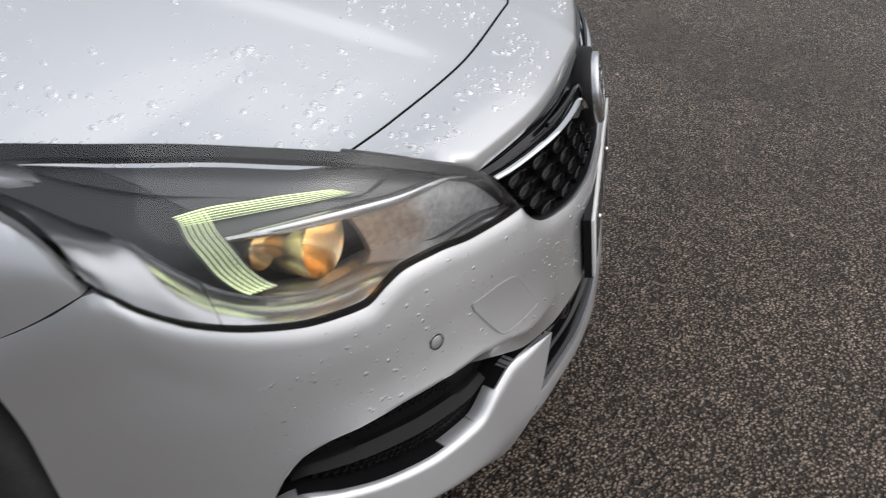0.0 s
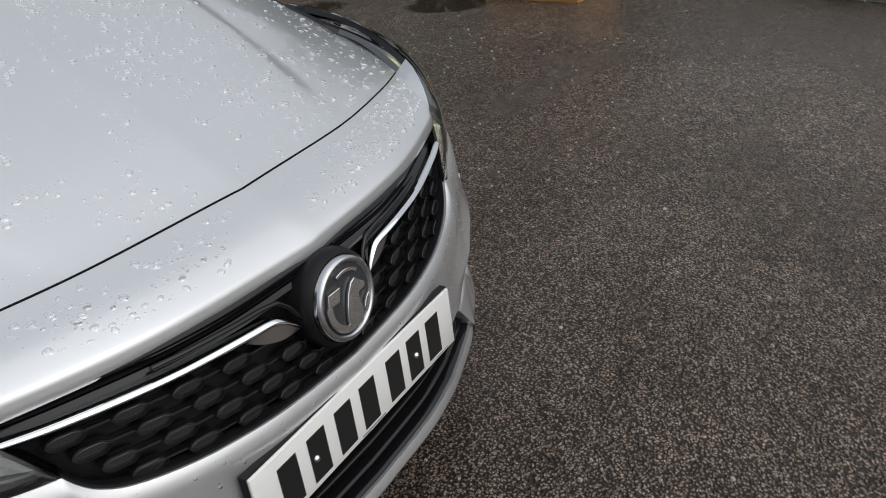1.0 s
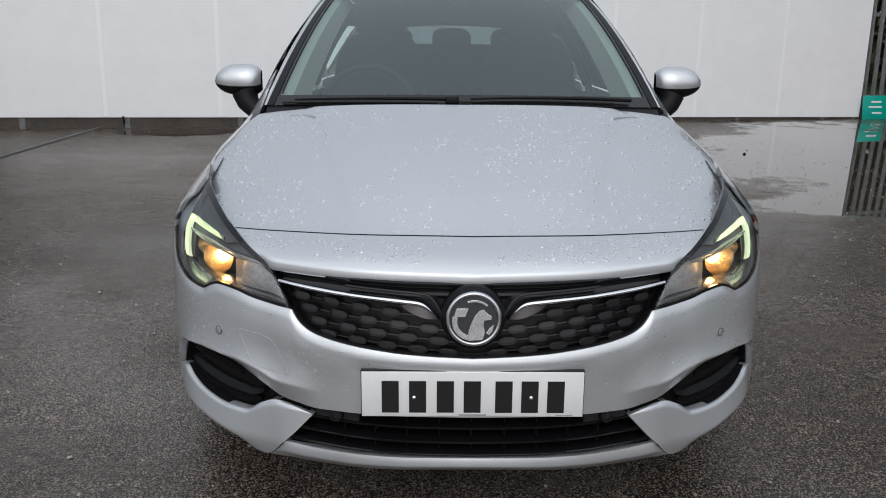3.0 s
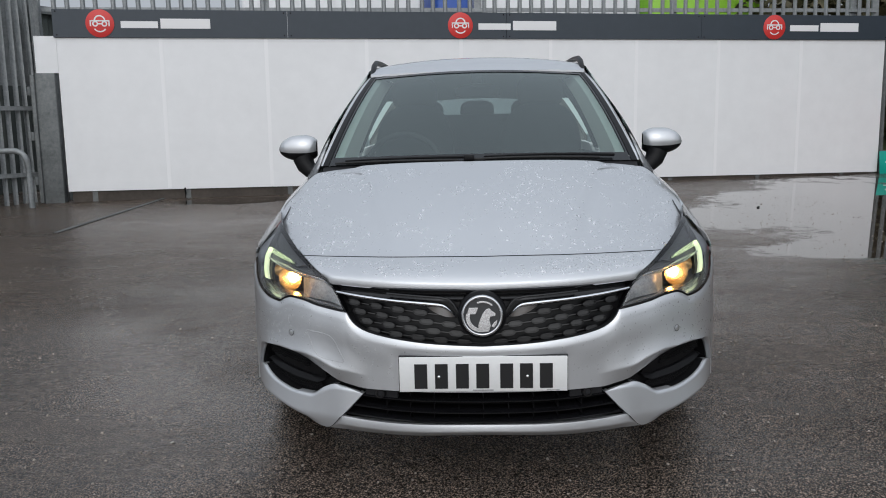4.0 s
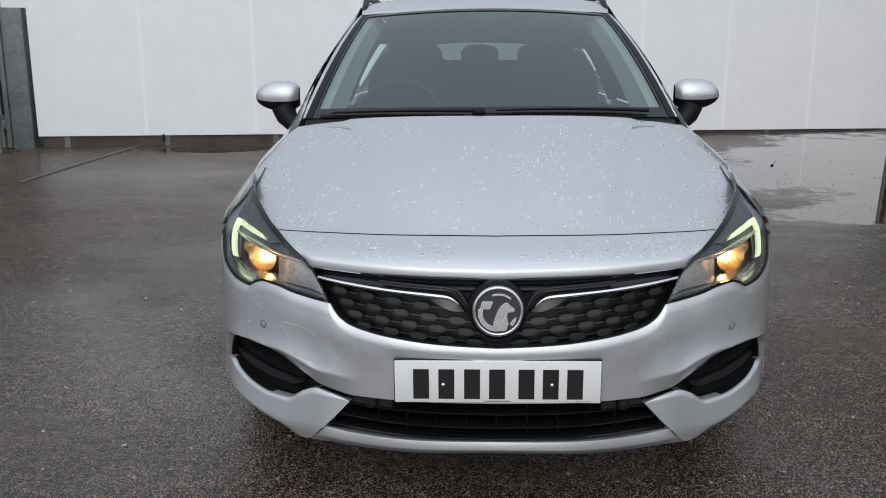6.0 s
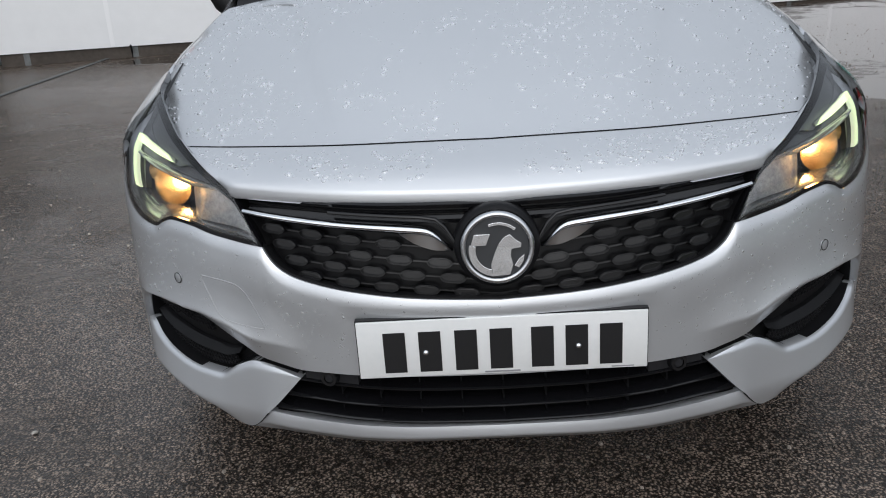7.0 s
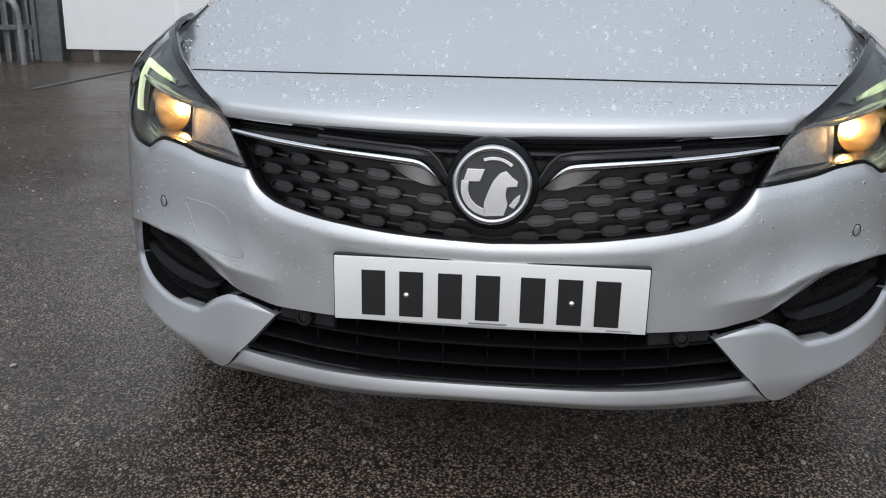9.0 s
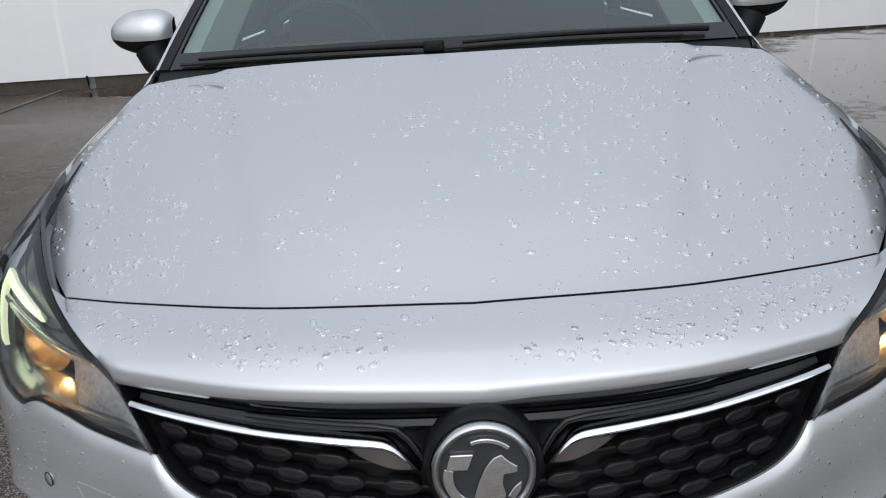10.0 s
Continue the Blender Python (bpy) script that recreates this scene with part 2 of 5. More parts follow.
def mesh_of(bm, name, mat, flat=False):
    bmesh.ops.recalc_face_normals(bm, faces=bm.faces[:])
    if not flat:
        for e in bm.edges:
            if len(e.link_faces) == 2 and e.calc_face_angle(0) > 0.87:
                e.smooth = False
    me = bpy.data.meshes.new(name)
    bm.to_mesh(me)
    bm.free()
    me.materials.append(mat)
    if not flat:
        me.polygons.foreach_set("use_smooth", [True] * len(me.polygons))
    return me


def part(name, bm, mat, parent=None, label="", flat=False):
    ob = new(name, mesh_of(bm, name, mat, flat))
    if parent is not None:
        ob.parent = parent
    if label:
        tagged(ob, label)
    return ob


def thing(name, label, category, at=(0, 0, 0), turn=0.0, group="", kind=""):
    ob = new(name)
    ob.matrix_basis = pose(*at, 0, 0, turn)
    return tagged(ob, label, category, group, kind)


def add_grid(bm, rows):
    vs = [[bm.verts.new(p) for p in row] for row in rows]
    for a, b in zip(vs, vs[1:]):
        for i in range(len(a) - 1):
            try:
                bm.faces.new((a[i], a[i + 1], b[i + 1], b[i]))
            except ValueError:
                pass
    return vs


def sheet(rows, thick=0.0, toward=(0, 1, 0)):
    """A curved sheet through rows of points; thick: rim depth, turned in along toward (a direction or a function of the point)."""
    bm = bmesh.new()
    vs = add_grid(bm, rows)
    bmesh.ops.remove_doubles(bm, verts=bm.verts[:], dist=1e-5)
    if thick:
        rim = [e for e in bm.edges if len(e.link_faces) == 1]
        out = bmesh.ops.extrude_edge_only(bm, edges=rim)
        for v in [g for g in out["geom"] if isinstance(g, bmesh.types.BMVert)]:
            w = toward(v.co) if callable(toward) else toward
            v.co += Vector(w).normalized() * thick
    return bm


def box(bm, lo, hi, m=None, bevel=0.0):
    c = [(a + b) / 2 for a, b in zip(lo, hi)]
    s = [abs(b - a) for a, b in zip(lo, hi)]
    mat = Matrix.Translation(c) @ Matrix.Diagonal((*s, 1))
    r = bmesh.ops.create_cube(bm, size=1, matrix=(m @ mat) if m else mat)
    if bevel:
        es = list({e for v in r["verts"] for e in v.link_edges})
        bmesh.ops.bevel(bm, geom=es, offset=bevel, segments=2, affect="EDGES", profile=0.5)
    return bm


def boxed(lo, hi, bevel=0.0, m=None):
    return box(bmesh.new(), lo, hi, m, bevel)


def tube(bm, path, radius, sides=10, cap=True):
    """A round bar along a path; radius a number or one per point."""
    path = [Vector(p) for p in path]
    rings = []
    up = Vector((0, 0, 1))
    for i, p in enumerate(path):
        d = (path[min(i + 1, len(path) - 1)] - path[max(i - 1, 0)]).normalized()
        a = d.cross(up)
        if a.length < 0.05:
            a = d.cross(Vector((1, 0, 0)))
        a.normalize()
        b = d.cross(a).normalized()
        r = radius[i] if isinstance(radius, (list, tuple)) else radius
        rings.append([bm.verts.new(p + (a * math.cos(k * math.tau / sides) + b * math.sin(k * math.tau / sides)) * r) for k in range(sides)])
    for u, v in zip(rings, rings[1:]):
        for k in range(sides):
            bm.faces.new((u[k], u[(k + 1) % sides], v[(k + 1) % sides], v[k]))
    if cap:
        bm.faces.new(rings[0])
        bm.faces.new(rings[-1])
    return bm


def lathe(profile, sides=40, m=None):
    """A turned body: profile of (radius, height) about the local z axis."""
    bm = bmesh.new()
    rows = [[Vector((r * math.cos(k * math.tau / sides), r * math.sin(k * math.tau / sides), h)) for k in range(sides + 1)] for r, h in profile]
    add_grid(bm, rows)
    bmesh.ops.remove_doubles(bm, verts=bm.verts[:], dist=1e-6)
    if m:
        bmesh.ops.transform(bm, matrix=m, verts=bm.verts[:])
    return bm


def slab(outline, depth, m=None, bevel=0.0):
    """A flat shape of that outline in the local x-z plane, depth along +y."""
    bm = bmesh.new()
    f = bm.faces.new([bm.verts.new((x, 0, z)) for x, z in outline])
    r = bmesh.ops.extrude_face_region(bm, geom=[f])
    for v in [g for g in r["geom"] if isinstance(g, bmesh.types.BMVert)]:
        v.co.y += depth
    if bevel:
        bmesh.ops.bevel(bm, geom=[e for e in bm.edges if abs(e.verts[0].co.y - e.verts[1].co.y) < 1e-6 and e.verts[0].co.y < depth / 2], offset=bevel, segments=2, affect="EDGES")
    if m:
        bmesh.ops.transform(bm, matrix=m, verts=bm.verts[:])
    return bm


def ring_arc(cx, cz, r0, r1, a0, a1, n=18):
    """The outline of a bent bar: part of a flat ring."""
    angles = [radians(a) for a in steps(a0, a1, n)]
    return [(cx + r1 * math.cos(t), cz + r1 * math.sin(t)) for t in angles] + [(cx + r0 * math.cos(t), cz + r0 * math.sin(t)) for t in reversed(angles)]


# ---- ground ----
SLOPE, CROSSFALL = 0.042, 0.008


def ground_height(x, y):
    """A yard that climbs gently towards the boundary behind the car and falls a little to one side."""
    return SLOPE * min(max(y, -8), 14) - CROSSFALL * min(max(x, -8), 10)


xs = [-900, -200, -60, -25] + steps(-14, 14, 56) + [25, 60, 200, 900]
ys = [-900, -200, -60, -20] + steps(-8, 18, 52) + [30, 60, 200, 900]
ground = tagged(part("ground", sheet([[(x, y, ground_height(x, y)) for x in xs] for y in ys]), ASPHALT), "wet dark tarmac of a car park with damp patches", "tarmac", kind="structure")

# ---- the car's outer surface: plan of the nose and how far it leans back with height ----
plan = smooth_curve([0, 0.15, 0.26, 0.386, 0.437, 0.505, 0.56, 0.63, 0.70, 0.764, 0.805, 0.835, 0.853, 0.866, 0.88, 0.893, 0.900, 0.903],
                    [0, 0.005, 0.020, 0.056, 0.073, 0.105, 0.132, 0.176, 0.235, 0.31, 0.385, 0.48, 0.60, 0.75, 1.0, 1.4, 1.9, 2.6])
plan_x = smooth_curve([0, 0.005, 0.020, 0.056, 0.073, 0.105, 0.132, 0.176, 0.235, 0.31, 0.385, 0.48, 0.60, 0.75, 1.0, 1.4, 1.9, 2.6],
                      [0, 0.15, 0.26, 0.386, 0.437, 0.505, 0.56, 0.63, 0.70, 0.764, 0.805, 0.835, 0.853, 0.866, 0.88, 0.893, 0.900, 0.903])
lean = knots((0.15, 0.04), (0.2, 0.015), (0.25, 0), (0.5, 0), (0.6, 0.014), (0.65, 0.022), (0.70, 0.04), (0.76, 0.078), (0.80, 0.14), (0.84, 0.23), (0.9, 0.40), (1.0, 0.7))


tuck = knots((0.0, 0), (0.73, 0), (0.76, 0.008), (0.80, 0.026), (0.86, 0.044), (0.93, 0.06), (1.1, 0.09))


def nose(x, z, back=0.0):
    """A point of the front surface, its upper corners drawn in."""
    p = plain_nose(x, z, back)
    k = min(max((abs(x) - 0.70) / 0.12, 0), 1)
    p.x -= math.copysign(tuck(z) * k * k * (3 - 2 * k), x)
    return p


def plain_nose(x, z, back=0.0):
    """A point of the front surface; back: how far behind it, across the surface."""
    y = plan(abs(x)) + lean(z)
    if not back:
        return Vector((x, y, z))
    e = 0.004
    sx = (plan(abs(x) + e) - plan(max(abs(x) - e, 0))) / (e + min(abs(x), e))
    sz = (lean(z + e) - lean(z - e)) / (2 * e)
    n = Vector((-sx * (1 if x >= 0 else -1), 1, -sz)).normalized()
    return Vector((x, y, z)) + n * back


def inward(p):
    return nose(p.x, p.z, 1.0) - nose(p.x, p.z)


def strip(low, high, x0, x1, n, rows, back=0.0, side=1, thick=0.012, cols=None):
    """The part of the front between two outlines z(x)."""
    cols = cols or steps(x0, x1, n)
    bk = back if callable(back) else (lambda x, v: back)
    return sheet([[nose(side * x, low(x) + (high(x) - low(x)) * v, bk(x, v)) for x in cols] for v in steps(0, 1, rows)], thick, inward)


def both(rows):
    """Rows given for one half, continued over the middle."""
    return [[Vector((-p[0], p[1], p[2])) for p in reversed(row[1:])] + [Vector(p) for p in row] for row in rows]


def nose_rows(low, high, cols, rows, back=0.0):
    bk = back if callable(back) else (lambda x, v: back)
    return both([[nose(x, low(x) + (high(x) - low(x)) * v, bk(x, v)) for x in cols] for v in steps(0, 1, rows)])


# outlines on the nose, as height over the distance from the middle
grille_low = knots((0, 0.499), (0.083, 0.502), (0.161, 0.507), (0.24, 0.515), (0.323, 0.527), (0.378, 0.541), (0.41, 0.560), (0.425, 0.578), (0.433, 0.592))
lamp_low = knots((0.433, 0.592), (0.48, 0.597), (0.54, 0.606), (0.59, 0.618), (0.635, 0.622), (0.66, 0.614), (0.687, 0.600), (0.73, 0.605), (0.77, 0.622), (0.80, 0.647), (0.817, 0.68), (0.8245, 0.72), (0.827, 0.76), (0.828, 0.80), (0.829, 0.857))
lamp_high = knots((0.433, 0.593), (0.488, 0.681), (0.547, 0.722), (0.605, 0.764), (0.66, 0.80), (0.71, 0.829), (0.75, 0.842), (0.79, 0.852), (0.829, 0.858))
pocket_high = knots((0.3, 0.353), (0.386, 0.353), (0.417, 0.358), (0.469, 0.367), (0.513, 0.388), (0.55, 0.409), (0.587, 0.427), (0.64, 0.440), (0.69, 0.445), (0.737, 0.441), (0.77, 0.428), (0.788, 0.40), (0.80, 0.36), (0.81, 0.33))
blade_high = knots((0.386, 0.333), (0.43, 0.343), (0.486, 0.350), (0.53, 0.333), (0.576, 0.306), (0.632, 0.305), (0.703, 0.316), (0.755, 0.335), (0.787, 0.352), (0.80, 0.346), (0.81, 0.33))
blade_low = knots((0.386, 0.332), (0.46, 0.250), (0.515, 0.203), (0.60, 0.222), (0.69, 0.245), (0.78, 0.268), (0.81, 0.275))
lip_high = knots((0, 0.246), (0.27, 0.244), (0.373, 0.245), (0.46, 0.250), (0.515, 0.2035))
lip_low = knots((0, 0.207), (0.117, 0.204), (0.254, 0.199), (0.402, 0.197), (0.515, 0.202))
lower_top = knots((0, 0.353), (0.3, 0.353), (0.386, 0.352))

# bonnet: distance behind its front edge gives the height
edge_y = knots((0, 0.037), (0.245, 0.060), (0.49, 0.130), (0.609, 0.181), (0.70, 0.225), (0.80, 0.285), (0.9, 0.36))
rise = knots((0, 0.668), (0.0006, 0.682), (0.0025, 0.6895), (0.006, 0.6940), (0.018, 0.7050), (0.05, 0.7265), (0.092, 0.7445), (0.119, 0.7560), (0.2, 0.799), (0.31, 0.858), (0.5, 0.943), (0.74, 1.021), (0.9, 1.066))
bonnet_edge = knots((0, 0.490), (0.045, 0.551), (0.103, 0.609), (0.2, 0.690), (0.309, 0.752), (0.383, 0.774), (0.483, 0.772), (0.60, 0.747), (0.725, 0.703), (0.78, 0.672))
TAIL = 0.765


def hood(x, d):
    a = abs(x)
    z = rise(d) + 0.025 * (a / 0.49) ** 2 * max(0, 1 - d / 0.09) * 0.5
    z -= 0.053 * (a / 0.75) ** 3 * min(max(d - 0.10, 0) / 0.19, 1)
    line = 0.30 + 0.22 * max(d - 0.09, 0) / 0.7
    t = min(max((line - a) / 0.035, 0), 1)
    z += 0.0055 * t * t * (3 - 2 * t) * min(max((d - 0.12) / 0.12, 0), 1)
    rim = min(max((a - bonnet_edge(d) + 0.085) / 0.085, 0), 1)
    z -= 0.011 * rim * rim * min(max((d - 0.33) / 0.12, 0), 1) * min(max((0.74 - d) / 0.12, 0), 1)
    return Vector((x, edge_y(a) + d, z))


def gap_at(x):
    """How far behind the front edge the shut line of the bonnet runs."""
    return 0.119 - 0.016 * (x / 0.607) ** 2


car = thing("estate_car", "silver estate car with wet paint and lit headlamps", "car")


# ---- the car's body ----
def flank(y, z, back=0.0):
    """A point of the car's side."""
    x = plan_x(max(y - lean(z), 0.0)) if y < 2.5 else 0.9
    if y > 3.7:
        x -= 0.14 * ((y - 3.7) / 0.98) ** 2.2
    x -= 0.05 * max(0.42 - z, 0) ** 1.0 + (0.012 if 0.5 < z < 0.62 else 0) * 0
    if y < 2.5:
        x -= tuck(z) * min(max((1.9 - y) / 0.5, 0), 1)
    if y > 1.2:
        x -= 0.16 * max(z - 0.86, 0) * min((y - 1.2) / 0.6, 1)
    return Vector((x - back, y, z))


FRONT_AXLE, REAR_AXLE, HUB, ARCH = 0.945, 3.607, 0.318, 0.362


def arch(y, floor):
    z = floor + SLOPE * y
    for a in (FRONT_AXLE, REAR_AXLE):
        if abs(y - a) < ARCH:
            z = max(z, HUB + SLOPE * a + math.sqrt(ARCH**2 - (y - a) ** 2))
    return z


def mirrored(rows, s):
    return [[Vector((s * p[0], p[1], p[2])) for p in row] for row in rows]


def side_panel(name, y0, y1, low, high, n, rows, label=""):
    for s in (1, -1):
        r = [[flank(y, low(y) + (high(y) - low(y)) * v) for y in steps(y0, y1, n)] for v in steps(0, 1, rows)]
        part(name, sheet(mirrored(r, s), 0.012, (-s, 0, 0)), PAINT, car, label)


def screen_base(x):
    a = abs(x)
    return Vector((x, edge_y(a) + TAIL + 0.035, 1.026 - 0.012 * (a / 0.66) ** 2))


def screen_top(x):
    a = abs(x) / 0.55
    return Vector((x, 1.80 + 0.085 * a * a, 1.447 - 0.022 * a * a))


def screen(u, v, back=0.0):
    p = screen_base(0.655 * u).lerp(screen_top(0.548 * u), v)
    bulge = 0.05 * v * (1 - v) * 4 * 0.6
    return p + Vector((0, -bulge * 0.45 + back * 0.42, bulge * 0.9 - back * 0.9))


roof_half = knots((1.85, 0.555), (2.3, 0.58), (3.2, 0.575), (4.1, 0.53), (4.4, 0.50))
roof_z = knots((1.80, 1.447), (1.88, 1.484), (1.98, 1.515), (2.1, 1.535), (2.3, 1.548), (2.9, 1.545), (3.6, 1.515), (4.2, 1.455), (4.4, 1.415))
belt = knots((0.97, 1.0), (1.36, 0.955), (1.8, 0.965), (2.8, 0.985), (3.7, 1.01), (4.4, 1.04))


wrap_low = knots((0.81, 0.33), (0.8125, 0.28), (0.84, 0.28), (0.8555, 0.30))
wrap_high = knots((0.81, 0.664), (0.817, 0.68), (0.824, 0.709), (0.838, 0.6885), (0.851, 0.6595), (0.8555, 0.6505))


def skin_low(x):
    return lower_top(x) if x < 0.386 else (pocket_high(x) if x < 0.8101 else wrap_low(x))


def skin_high(x):
    return grille_low(x) if x < 0.433 else (lamp_low(x) if x < 0.81 else wrap_high(x))


shoulder = knots((0.30, 0.040), (0.40, 0.046), (0.50, 0.042), (0.56, 0.030), (0.63, 0.013), (0.72, 0.009), (0.86, 0.009))


def relief(x, z):
    """How far the bumper skin stands proud of (-) or behind (+) the plain nose: a ledge on top, a hollow, a flare over the recess."""
    x = abs(x)
    top, foot = skin_high(x) - z, z - skin_low(x)
    t = min(max(top / 0.026, 0), 1)
    back = -0.0055 * t * (2 - t)
    u = min(max((top - 0.04) / 0.07, 0), 1)
    back += 0.0025 * u * u * (3 - 2 * u)
    # a crisp shoulder over the recess, undercut below
    w = min(max((x - 0.36) / 0.13, 0), 1) * min(max((0.80 - x) / 0.07, 0), 1)
    crest = shoulder(x)
    if foot > crest:
        fall = min((foot - crest) / 0.085, 1)
        back -= 0.0125 * w * (1 - fall) ** 2
    else:
        back -= w * (0.0125 - 0.021 * (1 - foot / crest))
    if x < 0.30:
        k = min((0.30 - x) / 0.035, 1) * min(max((0.492 - z) / 0.03, 0), 1)
        back = back * (1 - k) - 0.0025 * k
    return back


def blade_face(x, v):
    """The blade leans back upwards, its foot tucked under; its outer end runs flush into the skin."""
    k = min(max((x - 0.386) / 0.08, 0), 1) * min(max((0.808 - x) / 0.05, 0), 1)
    foot = max(0.0, 1 - v / 0.22) * min(max((x - 0.50) / 0.09, 0), 1)
    crown = max(0.0, (v - 0.88) / 0.12)
    return k * (-0.010 + 0.014 * v + 0.013 * foot * foot + 0.006 * crown * crown)


def lip_face(x, v):
    """A ledge above and an undercut below a crease, dying out where the blade begins."""
    k = min(max((0.515 - x) / 0.07, 0), 1)
    return -0.008 + k * (0.016 * (v - 0.5) if v > 0.5 else 0.022 * (0.5 - v))


def body():
    rows = []
    for k in (0, 0.003, 0.007, 0.013, 0.028, 0.044, 0.066, 0.11, 0.18, 0.30, 0.46, 0.64, 0.82, 1.0):
        edge = bonnet_edge(0.103 * k)
        tip = min(edge + 0.006, 0.82)
        rows.append([hood(x, k * (gap_at(x) - 0.0018)) for x in steps(0, edge, 26)] + [nose(tip, lamp_high(tip) + 0.003, -0.002)])
    part("nose_panel", sheet(both(rows), 0.004, (0, 0.6, -1)), PAINT, car, "silver painted panel above the grille with water drops")
    rows = []
    for d in [0.1050, 0.1075] + steps(0.112, TAIL, 40):
        fade = max(0, 1 - (d - 0.105) / 0.15)
        rows.append([hood(x, d + (gap_at(x) + 0.0018 - 0.105) * fade) for x in steps(0, bonnet_edge(d), 44)])
    part("bonnet", sheet(both(rows), 0.004, (0, 0.3, -1)), PAINT, car, "silver bonnet beaded with rain drops")
    part("bonnet_gap", tube(bmesh.new(), [hood(x, gap_at(x)) + Vector((0, 0, 0.0002)) for x in steps(-0.605, 0.605, 60)], 0.0015, 6), GAP, car)
    rows = [[hood(x, d) - Vector((0, 0, 0.007)) for x in steps(0, bonnet_edge(d) - 0.002, 24)] for d in steps(0.02, TAIL + 0.02, 24)]
    part("bonnet_liner", sheet(both(rows)), GAP, car)

    cols = steps(0, 0.25, 14) + steps(0.262, 0.37, 10) + [0.38, 0.386, 0.395, 0.405, 0.412, 0.418, 0.424, 0.429, 0.433] + steps(0.44, 0.81, 50) + [0.8115, 0.813, 0.817, 0.8205, 0.824, 0.828, 0.833, 0.838, 0.843, 0.847, 0.851, 0.8555]
    part("bumper", sheet(nose_rows(skin_low, skin_high, cols, 52, lambda x, v: relief(x, skin_low(x) + (skin_high(x) - skin_low(x)) * v)), 0.016, inward), PAINT, car, "silver front bumper with parking sensors and damp streaks")
    for s in (1, -1):
        part("bumper_blade", strip(blade_low, blade_high, 0.386, 0.81, 60, 20, side=s, thick=0.022, back=blade_face), PAINT, car, "light silver lower bumper blade")
        part("bumper_skirt", strip(knots((0.50, 0.185), (0.6, 0.19), (0.81, 0.235)), blade_low, 0.512, 0.81, 26, 3, side=s, back=lambda x, v: 0.035 - 0.03 * v), DARK_PLASTIC, car, "dark plastic skirt under the bumper corner")
        part("blade_gap", tube(bmesh.new(), [nose(s * x, blade_low(x) - 0.0005, -0.0085) for x in steps(0.462, 0.514, 10)], 0.0016, 6), GAP, car)
    part("front_lip", sheet(nose_rows(lip_low, lip_high, steps(0, 0.515, 30), 12, lip_face), 0.05, (0, 1, 0)), PAINT, car, "silver lower lip of the bumper")
    # fenders, doors and rear sides
    fend_high = knots((0.495, 0.712), (0.53, 0.76), (0.60, 0.80), (0.73, 0.858), (0.9, 0.885), (1.36, 0.93))
    line = knots((0.495, 0.708), (0.56, 0.678), (0.615, 0.658), (0.65, 0.648))
    side_panel("fender", 0.495, 1.345, lambda y: line(y) if y < 0.65 else arch(y, 0.23), fend_high, 60, 8, "silver front wing")
    side_panel("front_door", 1.352, 2.42, lambda y: 0.24 + SLOPE * y, belt, 24, 10, "silver front door")
    side_panel("rear_door", 2.427, 3.30, lambda y: arch(y, 0.24), belt, 40, 10, "silver rear door")
    side_panel("rear_quarter", 3.307, 4.66, lambda y: arch(y, 0.26), belt, 60, 10, "silver rear wing")
    for s in (1, -1):
        rows = []
        for v in steps(0, 1, 8):
            row = []
            for k in steps(0, 1, 26):
                d = 0.309 + (TAIL - 0.309) * min(k / 0.72, 1)
                a = hood(bonnet_edge(d) + 0.003, d)
                if k > 0.72:
                    a = a.lerp(Vector((0.69, 1.36, 1.13)), (k - 0.72) / 0.28)
                y = 0.73 + (1.345 - 0.73) * k
                b = flank(y, fend_high(y))
                p = a.lerp(b, v)
                p += Vector((0.30, 0, 0.42)).normalized() * 0.006 * math.sin(math.pi * v) * (1 - k * 0.5)
                row.append(p)
            rows.append(row)
        part("fender_top", sheet(mirrored(rows, s), 0.01, (0, 0, -1)), PAINT, car, "silver wing top beside the bonnet")
        # glasshouse
        def rail(y):
            return Vector((roof_half(y), y, roof_z(y) - 0.035))
        rows = [[(flank(y, belt(y)) - Vector((0.012, 0, 0))).lerp(rail(max(y, 1.87)), v) + Vector((0.03 * math.sin(math.pi * v), 0, 0)) for y in steps(1.36, 4.3, 30)] for v in steps(0.02, 0.96, 8)]
        part("side_window", sheet(mirrored(rows, s)), SIDE_GLASS, car, "dark tinted side glass")
        rows = []
        for k in steps(0, 1, 24):
            a, b = screen(1.0, k, -0.004), screen(1.0, k) + Vector((0.035 + 0.01 * k, 0.06, -0.012))
            c = b + Vector((0.004, 0.05, -0.05))
            rows.append([a + Vector((0.012, 0, 0)), a.lerp(b, 0.5) + Vector((0.004, 0, 0.008)), b, c])
        part("a_pillar", sheet(mirrored(rows, s), 0.006, (-s, 0.3, 0)), PAINT, car, "silver windscreen pillar")
        rows = [[screen(u, k, -0.004) for u in (0.970, 0.988, 1.014)] for k in steps(0, 1, 24)]
        part("screen_trim", sheet(mirrored(rows, s), 0.006, (0, 0.4, -0.9)), SATIN_BLACK, car, "black trim along the windscreen")
        bm = bmesh.new()
        path = [Vector((s * (roof_half(y) - 0.012), y, roof_z(y) - 0.045 + h)) for y, h in ((1.87, -0.028), (1.95, -0.006), (2.08, 0.014), (2.25, 0.029), (2.5, 0.040), (2.9, 0.046), (3.4, 0.048), (4.05, 0.035), (4.2, 0.0))]
        tube(bm, path, 0.015, 10)
        part("roof_rail", bm, SATIN_BLACK, car, "black roof rail")
    # roof and tail
    rows = []
